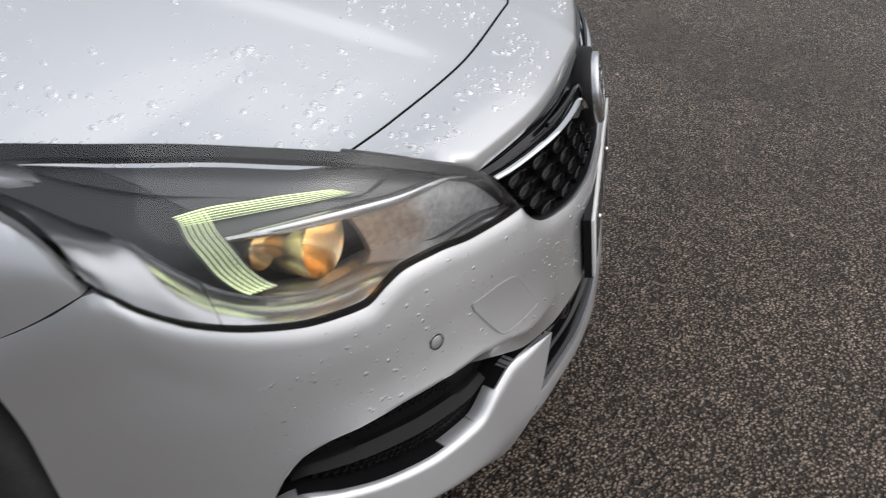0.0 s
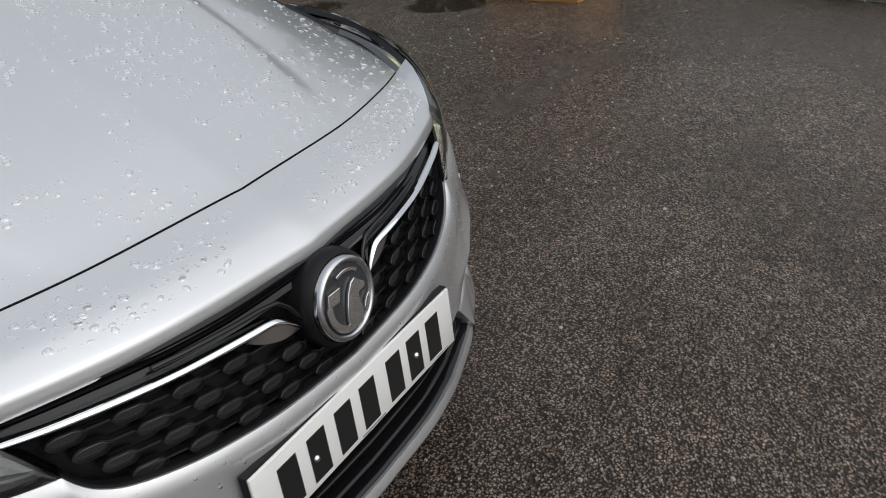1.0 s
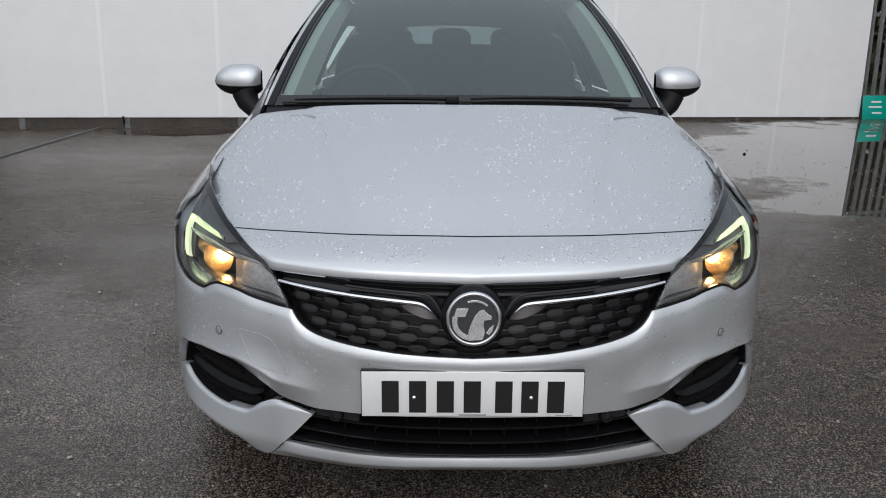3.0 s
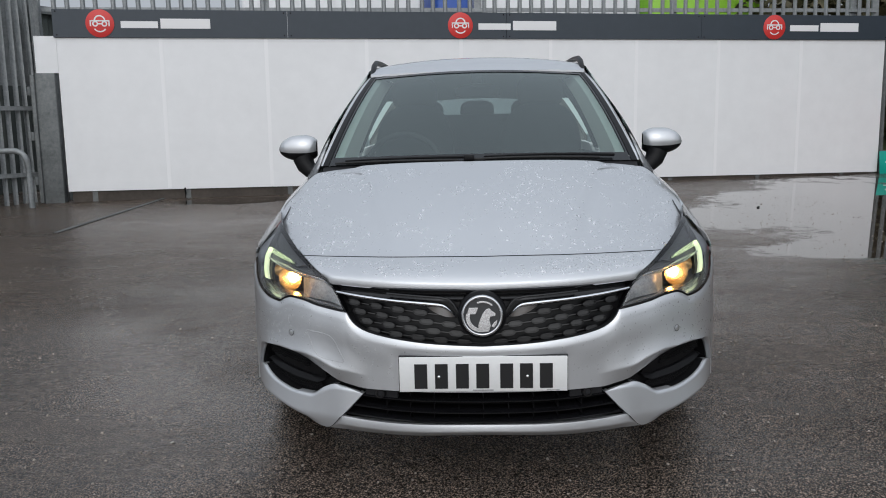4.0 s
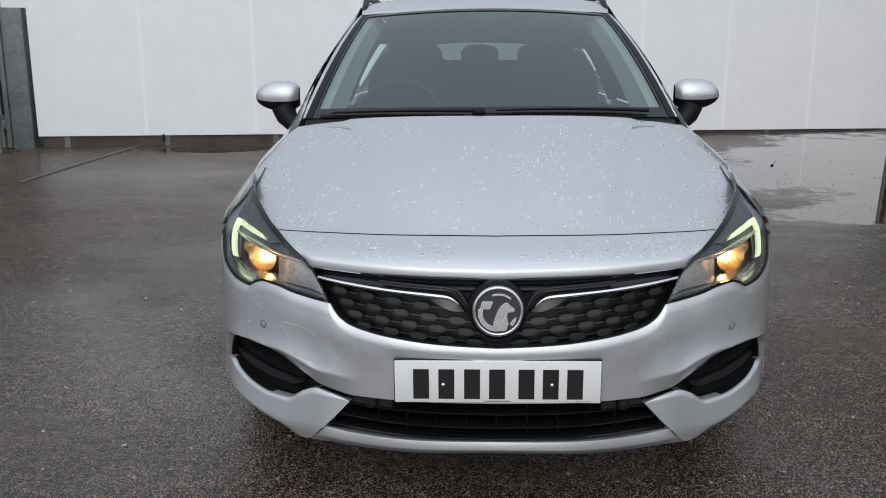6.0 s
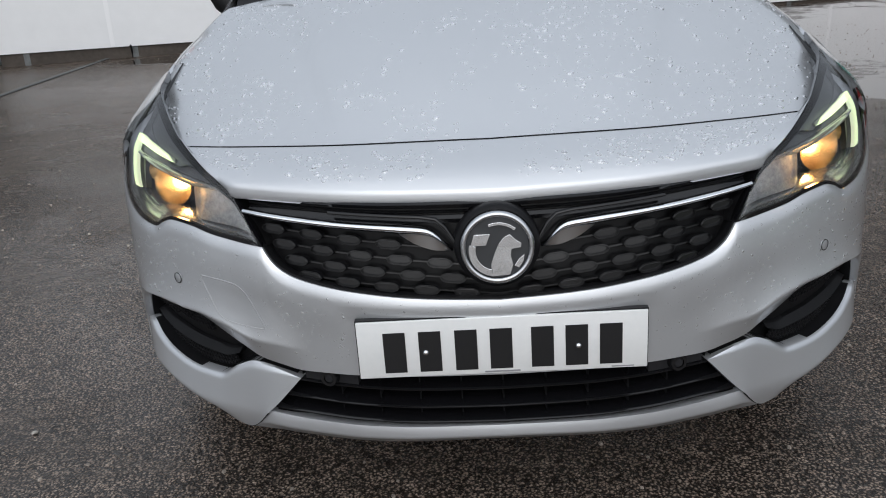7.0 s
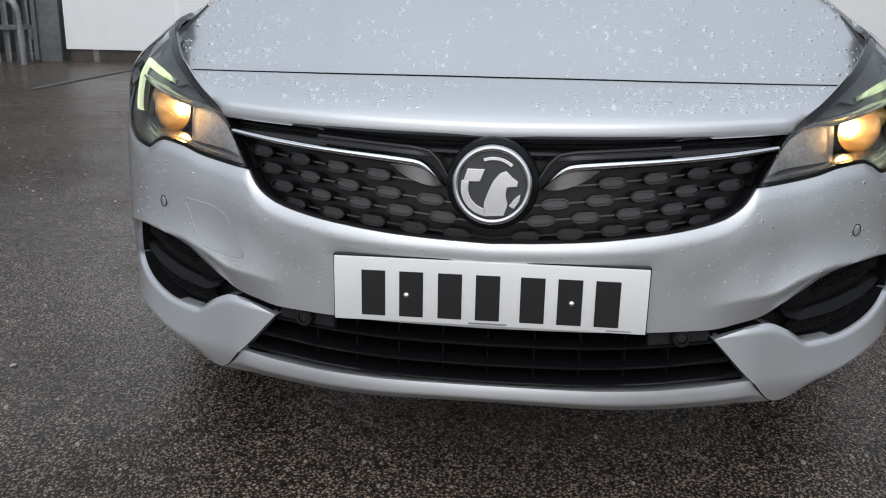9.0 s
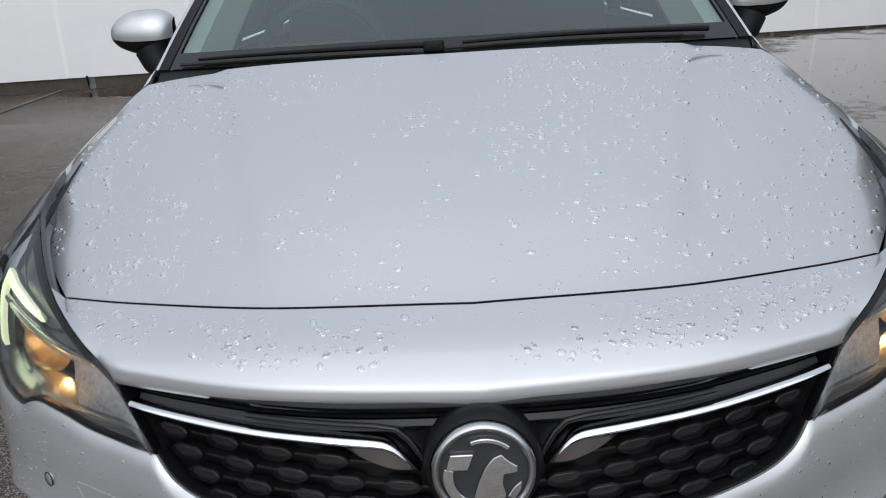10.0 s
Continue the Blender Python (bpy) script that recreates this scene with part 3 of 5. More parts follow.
    for i, y in enumerate(steps(1.80, 4.40, 40)):
        row = []
        for u in steps(0, 1, 14):
            w = roof_half(max(y, 1.85)) * u
            yy = y + (0.085 * u * u * max(0, 1 - (y - 1.8) / 0.3))
            row.append(Vector((w, yy, roof_z(yy) - 0.045 * u**2.2 - 0.022 * u * u * max(0, 1 - (y - 1.8) / 0.2) * 0)))
        rows.append(row)
    part("roof", sheet(both(rows), 0.01, (0, 0, -1)), PAINT, car, "silver roof")
    rows = []
    for y, z, w in ((4.595, 1.05, 0.70), (4.60, 1.04, 0.70), (4.66, 0.9, 0.74), (4.70, 0.7, 0.76), (4.69, 0.56, 0.74), (4.62, 0.47, 0.70)):
        rows.append([Vector((w * u, y - 0.10 * u**3, z)) for u in steps(0, 1, 10)])
    part("tailgate", sheet(both(rows), 0.01, (0, -1, 0)), PAINT, car, "silver tailgate")
    # closing the underside and the engine bay so that no daylight shows through
    part("underbody", boxed((-0.70, 0.45, 0.20), (0.70, 4.5, 0.30), 0.03, pose(0, 0, 0, 2.4)), GAP, car)
    part("bay_wall", boxed((-0.56, 0.26, 0.22), (0.56, 0.60, 0.70), 0.03), GAP, car)
    for s in (1, -1):
        part("wheel_housing", boxed((s * 0.55 - 0.06, 0.40, 0.22), (s * 0.55 + 0.06, 1.5, 0.78), 0.02), GAP, car)
    part("bulkhead", boxed((-0.58, 0.86, 0.3), (0.58, 0.92, 0.94), 0.02), GAP, car)
    rows = [[screen(u, v) for u in steps(-0.965, 0.965, 24)] for v in steps(0, 1, 18)]
    ob = part("windscreen", sheet(rows), GLASS, car, "wet windscreen with a grey sky sheen")
    ob.visible_shadow = False


body()


def wheel(x, y):
    s = 1 if x > 0 else -1
    m = Matrix.Translation((x, y, HUB + SLOPE * y)) @ Matrix.Rotation(s * math.pi / 2, 4, "Y")
    w = part("wheel", lathe([(0.0, 0.0), (0.06, 0.008), (0.215, -0.02), (0.222, -0.01), (0.228, 0.0), (0.228, -0.19)], 40, m), RIM, car, "alloy wheel")
    part("tyre", lathe([(0.226, -0.005), (0.24, 0.008), (0.29, 0.006), (0.312, -0.012), (HUB, -0.04), (HUB, -0.17), (0.312, -0.195), (0.24, -0.21), (0.226, -0.2)], 48, m), RUBBER, w, "black tyre")
    for k in range(5):
        a = math.tau * k / 5
        part("spoke", boxed((0.04, -0.025, -0.004), (0.215, 0.025, 0.016), 0.006, m @ Matrix.Rotation(a, 4, "Z")), RIM, w)


for wx, wy in ((-0.865, FRONT_AXLE), (0.865, FRONT_AXLE), (-0.865, REAR_AXLE), (0.865, REAR_AXLE)):
    wheel(wx, wy)


# ---- the front: grille, lamps, plate ----
FROST = mottled("polished_lamp_bezel", (0.58, 0.595, 0.61), (0.68, 0.69, 0.70), 0.2, 12, metal=0.88)
MIST = mottled("misted_lamp_end", (0.22, 0.225, 0.23), (0.50, 0.51, 0.52), 0.42, 16, metal=0.45)
CHARCOAL = material("charcoal_lamp_liner", (0.016, 0.017, 0.018), 0.3, 0.0, Coat_Weight=0.4)
BACKING = mottled("grille_backing", (0.004, 0.004, 0.0045), (0.008, 0.008, 0.009), 0.32, 25, Specular_IOR_Level=0.2)
# lighter than the charcoal liner: sky reflected on the lens, put into the colour
SKY_LINER = material("sky_grey_lamp_liner", (0.095, 0.10, 0.107), 0.3, 0.0, Coat_Weight=0.4)
LAMP_DARK = material("lamp_housing_black", (0.012, 0.012, 0.013), 0.3)
DAY_LIGHT = lamp_glow("daytime_light_guide", (0.90, 0.98, 0.70), 0.52)
GUIDE = material("light_guide_plastic", (0.16, 0.175, 0.16), 0.12, 0.0, Coat_Weight=0.5)
BULB = lamp_glow("halogen_bulb", (1.0, 0.60, 0.22), 62.0)
# bowl metal tinted amber: the lamp's warm glow is put into its colour
GLOW_REFLECTOR = material("amber_glow_reflector", (0.88, 0.70, 0.44), 0.26, 1.0)
DARK_CHROME = material("dark_chrome", (0.66, 0.66, 0.67), 0.3, 1.0)
BADGE_DARK = material("badge_ground", (0.035, 0.037, 0.040), 0.3)
GREY_PRINT = material("grey_print", (0.25, 0.25, 0.26), 0.5)
# pale grey: light caught by the cover's edge, painted as a line
LIT_SEAM = material("lit_edge_seam", (0.36, 0.36, 0.37), 0.4)


def on_nose(x, z, back=0.0):
    """A frame that lies on the front: local x along it, local z up it, local y into the car."""
    p = nose(x, z, back)
    n = inward(Vector((x, 0, z))).normalized()
    u = (n.cross(Vector((0, 0, 1)))).normalized()
    w = u.cross(n).normalized()
    return Matrix(((u.x, n.x, w.x, p.x), (u.y, n.y, w.y, p.y), (u.z, n.z, w.z, p.z), (0, 0, 0, 1)))


def stack(strips):
    """Several strips in one mesh."""
    out = bmesh.new()
    for bm in strips:
        me = bpy.data.meshes.new("tmp")
        bm.to_mesh(me)
        bm.free()
        out.from_mesh(me)
        bpy.data.meshes.remove(me)
    return out


def pill(w, h, rim, depth):
    """A flattened hexagon cell: raised rim and a sunk middle."""
    def ring(k, y):
        a, b = w / 2 - k, h / 2 - k
        return [(-a, y, 0), (-a * 0.84, y, b * 0.60), (-a * 0.5, y, b), (a * 0.5, y, b), (a * 0.84, y, b * 0.60), (a, y, 0), (a * 0.84, y, -b * 0.60), (a * 0.5, y, -b), (-a * 0.5, y, -b), (-a * 0.84, y, -b * 0.60)]
    bm = bmesh.new()
    rows = [ring(-0.0005, depth), ring(0, 0.0004), ring(0.0003, 0), ring(rim * 0.7, 0), ring(rim * 0.9, 0.0035), ring(rim * 1.9, 0.0035), ring(rim * 2.1, 0.0012), ring(rim * 2.5, 0.0009), ring(rim * 3.1, 0.005)]
    vs = [[bm.verts.new(p) for p in r] for r in rows]
    for a, b in zip(vs, vs[1:]):
        for i in range(10):
            bm.faces.new((a[i], a[(i + 1) % 10], b[(i + 1) % 10], b[i]))
    bm.faces.new(vs[-1])
    return bm


def grille():
    def low(x):
        return grille_low(x) if x < 0.433 else lamp_high(x) + 0.002
    top = knots((0, 0.672), (0.25, 0.675), (0.488, 0.686))
    cols = steps(0, 0.433, 30) + [0.445, 0.46, 0.475, 0.486]
    g = part("grille", sheet(nose_rows(low, lambda x: max(top(x), low(x)), cols, 10, 0.034), -0.026, inward), BACKING, car, "black honeycomb grille with chrome wings and a round badge")
    # thin frame round the opening
    part("frame", stack([sheet(nose_rows(grille_low, lambda x: grille_low(x) + 0.005, steps(0, 0.433, 40), 1, 0.004), 0.02, inward)]), SATIN_BLACK, g)
    # upper bars
    for a, b, bk, mat in ((0.664, 0.676, 0.012, GLOSS_BLACK), (0.655, 0.661, 0.02, SATIN_BLACK), (0.636, 0.652, 0.022, GLOSS_BLACK)):
        r = nose_rows(lambda x: a + 0.018 * (x / 0.47) ** 2, lambda x: b + 0.018 * (x / 0.47) ** 2 * (0.6 if b > 0.67 else 1), steps(0.0, 0.466, 24), 2, lambda x, v: bk - 0.004 * math.sin(math.pi * v))
        part("upper_bar", sheet(r, 0.02, inward), mat, g)
    cell = mesh_of(pill(0.048, 0.0185, 0.0013, 0.016), "grille_cell", CELL_BLACK, True)
    web = mesh_of(boxed((-0.036, 0.004, -0.0015), (0.036, 0.018, 0.0015)), "grille_web", CELL_BLACK, True)
    for s in (1, -1):
        # chrome wing strip and the dark wedge under its inner end
        hi = knots((0.078, 0.591), (0.090, 0.605), (0.101, 0.617), (0.112, 0.6262), (0.125, 0.6318), (0.163, 0.6362), (0.262, 0.6428), (0.368, 0.6506), (0.467, 0.6612))
        lo = knots((0.078, 0.5885), (0.090, 0.5975), (0.101, 0.6063), (0.112, 0.6138), (0.125, 0.6182), (0.163, 0.6222), (0.262, 0.6303), (0.368, 0.6384), (0.467, 0.6504))
        part("chrome_strip", strip(lo, hi, 0.078, 0.467, 60, 4, side=s, back=lambda x, v: 0.004 - 0.006 * math.sin(math.pi * v), thick=0.02), CHROME, g, "wet chrome strip of the grille")
        wl_ = knots((0.082, 0.5885), (0.105, 0.5895), (0.14, 0.600), (0.172, 0.619))
        part("chrome_wedge", strip(wl_, lo, 0.082, 0.172, 16, 3, side=s, back=lambda x, v: 0.012 - 0.006 * v, thick=0.015), DARK_CHROME, g, "dark polished wedge")
        # raised black frame round the wing's inner end
        wing = [(0.067, 0.594), (0.090, 0.630), (0.106, 0.645), (0.135, 0.650), (0.30, 0.660)]
        bm = bmesh.new()
        fine = [(wing[i][0] + (wing[i + 1][0] - wing[i][0]) * k / 4, wing[i][1] + (wing[i + 1][1] - wing[i][1]) * k / 4) for i in range(4) for k in range(4)] + [wing[-1]]
        tube(bm, [nose(s * x, z, 0.006) for x, z in fine], 0.0042, 8)
        part("wing_frame", bm, GLOSS_BLACK, g)
        for row, start in enumerate((0.412, 0.393, 0.371, 0.347, 0.322)):
            for k in range(6):
                x = start - 0.0725 * k
                z = 0.5825 + 0.106 * x - 0.0258 * row
                if x < 0.02 or z < grille_low(x) + 0.009 or (row == 0 and x < 0.19) or (row == 1 and x < 0.09) or math.hypot(x, z - 0.597) < 0.085:
                    continue
                m = on_nose(s * x, z, 0.010) @ Matrix.Rotation(s * radians(-5.5), 4, "Y")
                ob = new("grille_cell", cell)
                ob.parent, ob.matrix_basis = g, m
                ob = new("grille_web", web)
                ob.parent, ob.matrix_basis = g, on_nose(s * (x - 0.036), z - 0.004, 0.014) @ Matrix.Rotation(s * radians(-5.5), 4, "Y")


grille()


def badge():
    at = Matrix.Translation((0, 0.004, 0.597)) @ Matrix.Rotation(radians(90 - 4), 4, "X")
    b = part("badge", lathe([(0.0, 0.004), (0.0535, 0.004), (0.0545, 0.008), (0.0565, 0.0105), (0.0605, 0.011), (0.064, 0.0085), (0.065, 0.003), (0.065, -0.03)], 56, at), SATIN_CHROME, car, "round chrome badge with a plain raised emblem")
    part("badge_ground", lathe([(0.0, 0.0052), (0.054, 0.0052), (0.054, 0.003)], 48, at), BADGE_DARK, b)
    part("badge_holder", lathe([(0.066, -0.002), (0.073, -0.006), (0.076, -0.02), (0.076, -0.05)], 48, at), SATIN_BLACK, b)
    face = Matrix.Translation((0, 0.0035, 0.597)) @ Matrix.Rotation(radians(-4), 4, "X")

    def emblem(points):
        part("emblem", slab(points, 0.004, face @ Matrix.Translation((0, -0.0105, 0)), 0.0008), CHROME, b, "raised chrome emblem")
    # a tall curved shape, a hooked bar and a small slanted flag
    emblem([(-0.012, -0.050), (0.020, -0.048), (0.026, -0.030), (0.022, -0.014), (0.024, -0.002), (0.040, 0.000), (0.041, 0.008), (0.032, 0.014), (0.022, 0.024), (0.012, 0.020), (0.002, 0.008), (-0.006, -0.010), (-0.012, -0.028)])
    emblem(ring_arc(-0.004, -0.004, 0.034, 0.046, 165, 262, 14))
    emblem(ring_arc(0.002, 0.000, 0.041, 0.046, 48, 112, 12))
    emblem([(-0.046, 0.006), (-0.020, 0.006), (-0.012, 0.026), (-0.040, 0.026)])
    emblem([(0.028, -0.032), (0.036, -0.020), (0.046, -0.012), (0.044, -0.024), (0.036, -0.036)])


badge()


def headlamp(s):
    wall = strip(lamp_low, lamp_high, 0.434, 0.829, 44, 12, side=s, back=0.115, thick=-0.107)
    h = part("headlamp", wall, LAMP_DARK, car, "clear headlamp lit with yellow daytime bars and a warm bulb")
    edge = [strip(lamp_low, lambda x: min(lamp_low(x) + 0.007, lamp_high(x)), 0.433, 0.829, 60, 1, side=s, back=0.001, thick=0.012),
            strip(lambda x: max(lamp_high(x) - 0.010 - 0.006 * min(max((x - 0.49) / 0.1, 0), 1), lamp_low(x)), lamp_high, 0.433, 0.829, 60, 2, side=s, back=0.001, thick=0.012)]
    part("border", stack(edge), GLOSS_BLACK, h, "black border of the headlamp")
    rows = [[nose(s * x, lamp_low(x) + (lamp_high(x) - lamp_low(x)) * v, -0.001 - 0.006 * math.sin(math.pi * v)) for x in steps(0.436, 0.828, 48)] for v in steps(0, 1, 14)]
    lens = part("lens", sheet(rows), LENS, h, "clear plastic lens")
    lens.visible_shadow = False
    top = knots((0.44, 0.604), (0.50, 0.622), (0.578, 0.630), (0.652, 0.636), (0.682, 0.634), (0.713, 0.636), (0.749, 0.648), (0.777, 0.674), (0.789, 0.700), (0.796, 0.725), (0.803, 0.759), (0.812, 0.778), (0.826, 0.85))
    def bezel_back(x, v):
        return 0.006 + 0.036 * v - 0.006 * math.sin(math.pi * v)
    part("bezel", strip(lambda x: lamp_low(x) + 0.006, lambda x: max(top(x), lamp_low(x) + 0.007), 0.440, 0.787, 60, 6, side=s, back=bezel_back, thick=0.03), FROST, h, "frosted silver lamp bezel")
    part("bezel_end", strip(lambda x: lamp_low(x) + 0.006, lambda x: max(top(x) - 0.005, lamp_low(x) + 0.007), 0.7875, 0.824, 24, 6, side=s, back=bezel_back, thick=0.03), DARK_CHROME, h, "dark outer end of the bezel")
    part("bezel_edge", strip(lambda x: top(x) - 0.0075, lambda x: top(x) - 0.001, 0.715, 0.806, 30, 3, side=s, back=lambda x, v: 0.032 - 0.003 * math.sin(math.pi * v), thick=0.01), FROST, h, "bright edge of the bezel")
    chrome_lo = knots((0.50, 0.676), (0.529, 0.688), (0.60, 0.694), (0.65, 0.704), (0.71, 0.717), (0.753, 0.729))
    chrome_hi = knots((0.50, 0.681), (0.529, 0.697), (0.60, 0.711), (0.64, 0.720), (0.704, 0.732), (0.753, 0.739))
    part("lamp_strip", strip(chrome_lo, chrome_hi, 0.50, 0.753, 30, 3, side=s, back=lambda x, v: 0.016 - 0.006 * math.sin(math.pi * v), thick=0.02), FROST, h, "bright silver strip")
    part("upper_liner", strip(chrome_hi, lambda x: max(lamp_high(x) - 0.013, chrome_hi(x)), 0.50, 0.753, 30, 4, side=s, back=lambda x, v: 0.02 + 0.006 * v), SKY_LINER, h, "lamp liner greyed like the sky on the lens")
    part("outer_liner", strip(lambda x: max(top(x), 0.66), lambda x: lamp_high(x) - 0.013, 0.753, 0.824, 12, 5, side=s, back=0.026), CHARCOAL, h)
    part("inner_liner", strip(lambda x: max(top(x), lamp_low(x)) - 0.002, lambda x: max(min(chrome_lo(x) if x > 0.5 else 0.676 - (0.5 - x) * 1.4, lamp_high(x) - 0.02), top(x)), 0.452, 0.640, 26, 6, side=s, back=lambda x, v: 0.020 + 0.042 * min(max((x - 0.58) / 0.06, 0), 1)), MIST, h, "misted inner end of the lamp")
    # light guides: an angle of ribs with its corner outboard
    ribs = []
    g_hi = knots((0.636, 0.738), (0.668, 0.751), (0.711, 0.765), (0.746, 0.772), (0.768, 0.770))
    g_lo = knots((0.636, 0.731), (0.674, 0.739), (0.72, 0.750), (0.759, 0.756), (0.768, 0.757))
    for k in range(6):
        a, b = k / 6 + 0.03, (k + 0.34) / 6
        ribs.append(strip(lambda x: g_lo(x) + (g_hi(x) - g_lo(x)) * a, lambda x: g_lo(x) + (g_hi(x) - g_lo(x)) * b, 0.638 + 0.003 * k, 0.768, 24, 3, side=s, back=lambda x, v: 0.013 - 0.004 * math.sin(math.pi * v), thick=0.006))
    xo = knots((0.664, 0.765), (0.672, 0.770), (0.704, 0.776), (0.739, 0.775), (0.770, 0.768))
    for k in range(6):
        a, b = k / 6 + 0.03, (k + 0.34) / 6
        rows = [[nose(s * (xo(z) - 0.021 + 0.021 * (a + (b - a) * v)), z, 0.013 - 0.004 * math.sin(math.pi * v)) for z in steps(0.665, 0.768, 22)] for v in steps(0, 1, 3)]
        ribs.append(sheet(rows, 0.006, inward))
    part("daytime_light", stack(ribs), DAY_LIGHT, h, "glowing pale yellow light guide")
    guide = [strip(g_lo, g_hi, 0.638, 0.768, 24, 3, side=s, back=0.0165, thick=0.008), sheet([[nose(s * (xo(z) - 0.021 + 0.021 * v), z, 0.0165) for z in steps(0.665, 0.768, 22)] for v in steps(0, 1, 3)], 0.008, inward)]
    part("guide_block", stack(guide), GUIDE, h, "clear green-grey light guide block")
    # dipped-beam bowl with its bulb, and a smaller dark bowl beside it
    for x, z, r, lit in ((0.688, 0.684, 0.040, True), (0.738, 0.702, 0.022, False)):
        m = Matrix.Translation(nose(s * x, z, 0.050)) @ Matrix.Rotation(s * radians(14), 4, "Z") @ Matrix.Rotation(radians(90), 4, "X")
        bowl = lathe([(r * q, -1.35 * r * (1 - q * q)) for q in (0.05, 0.2, 0.4, 0.6, 0.8, 0.92, 1.0)] + [(r * 1.06, 0.004), (r * 1.1, 0.0), (r * 1.1, -0.05)], 32, m)
        part("reflector_bowl", bowl, GLOW_REFLECTOR, h, "mirrored lamp bowl")
        if lit:
            bm = bmesh.new()
            bmesh.ops.create_icosphere(bm, subdivisions=2, radius=0.009, matrix=m @ Matrix.Translation((0, 0, -0.040)))
            part("bulb", bm, BULB, h, "lit warm halogen bulb")


headlamp(1)
headlamp(-1)


def fog_pocket(s):
    p = part("fog_pocket", strip(blade_high, pocket_high, 0.388, 0.809, 50, 8, side=s, back=0.055, thick=-0.042), SATIN_BLACK, car, "black recess at the bumper corner")

    def mid(f):
        return lambda x: blade_high(x) + (pocket_high(x) - blade_high(x)) * f
    part("pocket_fin", strip(mid(0.30), mid(0.42), 0.535, 0.785, 36, 4, side=s, back=lambda x, v: 0.024 + 0.012 * v, thick=0.03), SATIN_BLACK, p, "satin black fin")
    part("pocket_liner", strip(mid(0.44), mid(0.92), 0.54, 0.775, 26, 5, side=s, back=lambda x, v: 0.044 - 0.012 * v, thick=0.01), SATIN_BLACK, p)
    # small honeycomb below the fin and under the upper edge
    lower_cells, upper_cells = [], []
    for i in range(26):
        for j in range(12):
            x = 0.555 + 0.0085 * i + 0.004 * (j % 2)
            z = blade_high(x) + 0.009 + 0.0085 * j
            below, above = z < mid(0.30)(x) - 0.004, mid(0.66)(x) < z < pocket_high(x) - 0.012
            if x < 0.775 and (below or above and x > 0.60):
                bm = pill(0.0088, 0.0078, 0.0012, 0.006)
                bmesh.ops.transform(bm, matrix=on_nose(s * x, z, 0.035 if below else 0.028), verts=bm.verts[:])
                (lower_cells if below else upper_cells).append(bm)
    for cells in (lower_cells, upper_cells):
        part("pocket_mesh", stack(cells), SATIN_BLACK, p, "small black honeycomb")


fog_pocket(1)
fog_pocket(-1)


def lower_grille():
    g = part("lower_grille", sheet(nose_rows(lambda x: lip_high(x) - 0.002, lambda x: lower_top(x) if x < 0.386 else 0.352 - (x - 0.386) * 1.25, steps(0, 0.456, 34), 5, 0.075), -0.066, inward), GAP, car, "black slatted lower grille")
    for z, w, bk in ((0.318, 0.395, 0.016), (0.281, 0.428, 0.016), (0.252, 0.452, 0.010)):
        r = both([[nose(x, z - 0.004 + 0.008 * v + 0.008 * (x / 0.43) ** 2, bk - 0.007 * math.sin(math.pi * (0.2 + 0.8 * v))) for x in steps(0, w, 34)] for v in steps(0, 1, 4)])
        part("slat", sheet(r, 0.05, (0, 1, 0.1)), GLOSS_BLACK, g, "black slat with a damp edge")
    for k in range(9):
        x = -0.32 + 0.08 * k
        part("fin", sheet([[nose(x, z, 0.03), nose(x, z, 0.07)] for z in steps(0.25, 0.35, 3)], 0.003, (1, 0, 0)), GAP, g)
    for s in (1, -1):
        m = on_nose(s * 0.329, 0.338, 0.004) @ Matrix.Rotation(radians(90), 4, "X")
        h = part("sensor_housing", lathe([(0.0095, 0.004), (0.0155, 0.004), (0.0175, 0.0), (0.0175, -0.03)], 28, m), CELL_BLACK, g, "round parking sensor housing")
        part("sensor", lathe([(0, 0.003), (0.008, 0.0025), (0.0098, 0.0), (0.0098, -0.004)], 24, m), DARK_PLASTIC, h)
        part("sensor_plate", strip(lambda x: 0.322, lambda x: 0.353, 0.275, 0.382, 10, 2, side=s, back=0.014, thick=0.01), DARK_PLASTIC, g)


lower_grille()


def plate():
    p = part("number_plate", boxed((-0.26, -0.0065, 0.358), (0.26, -0.0005, 0.469), 0.0012), PLATE, car, "white number plate with plain black bars")
    # black rim added behind the plate to draw the shadow round its edge
    part("plate_shade_rim", boxed((-0.2622, -0.0015, 0.3562), (0.2622, 0.012, 0.4712), 0.001), SATIN_BLACK, p, flat=True)
    for x in (-0.193, -0.129, -0.064, -0.001, 0.073, 0.134, 0.195):
        part("plate_bar", boxed((x - 0.020, -0.0075, 0.368), (x + 0.020, -0.006, 0.447)), PLATE_BLACK, p, flat=True)
    part("print_bar", boxed((-0.032, -0.0072, 0.3608), (0.032, -0.006, 0.3638)), GREY_PRINT, p, flat=True)
    part("print_bar", boxed((0.196, -0.0072, 0.3612), (0.236, -0.006, 0.363)), GREY_PRINT, p, flat=True)
    for x in (-0.137, 0.137):
        part("screw", lathe([(0, 0.004), (0.003, 0.0035), (0.0055, 0.001), (0.0058, -0.002)], 18, Matrix.Translation((x, -0.0078, 0.406)) @ Matrix.Rotation(radians(90), 4, "X")), CHROME, p, "chrome screw head")


plate()


def skin_point(x, z, lift):
    return nose(x, z, relief(x, z) + lift)


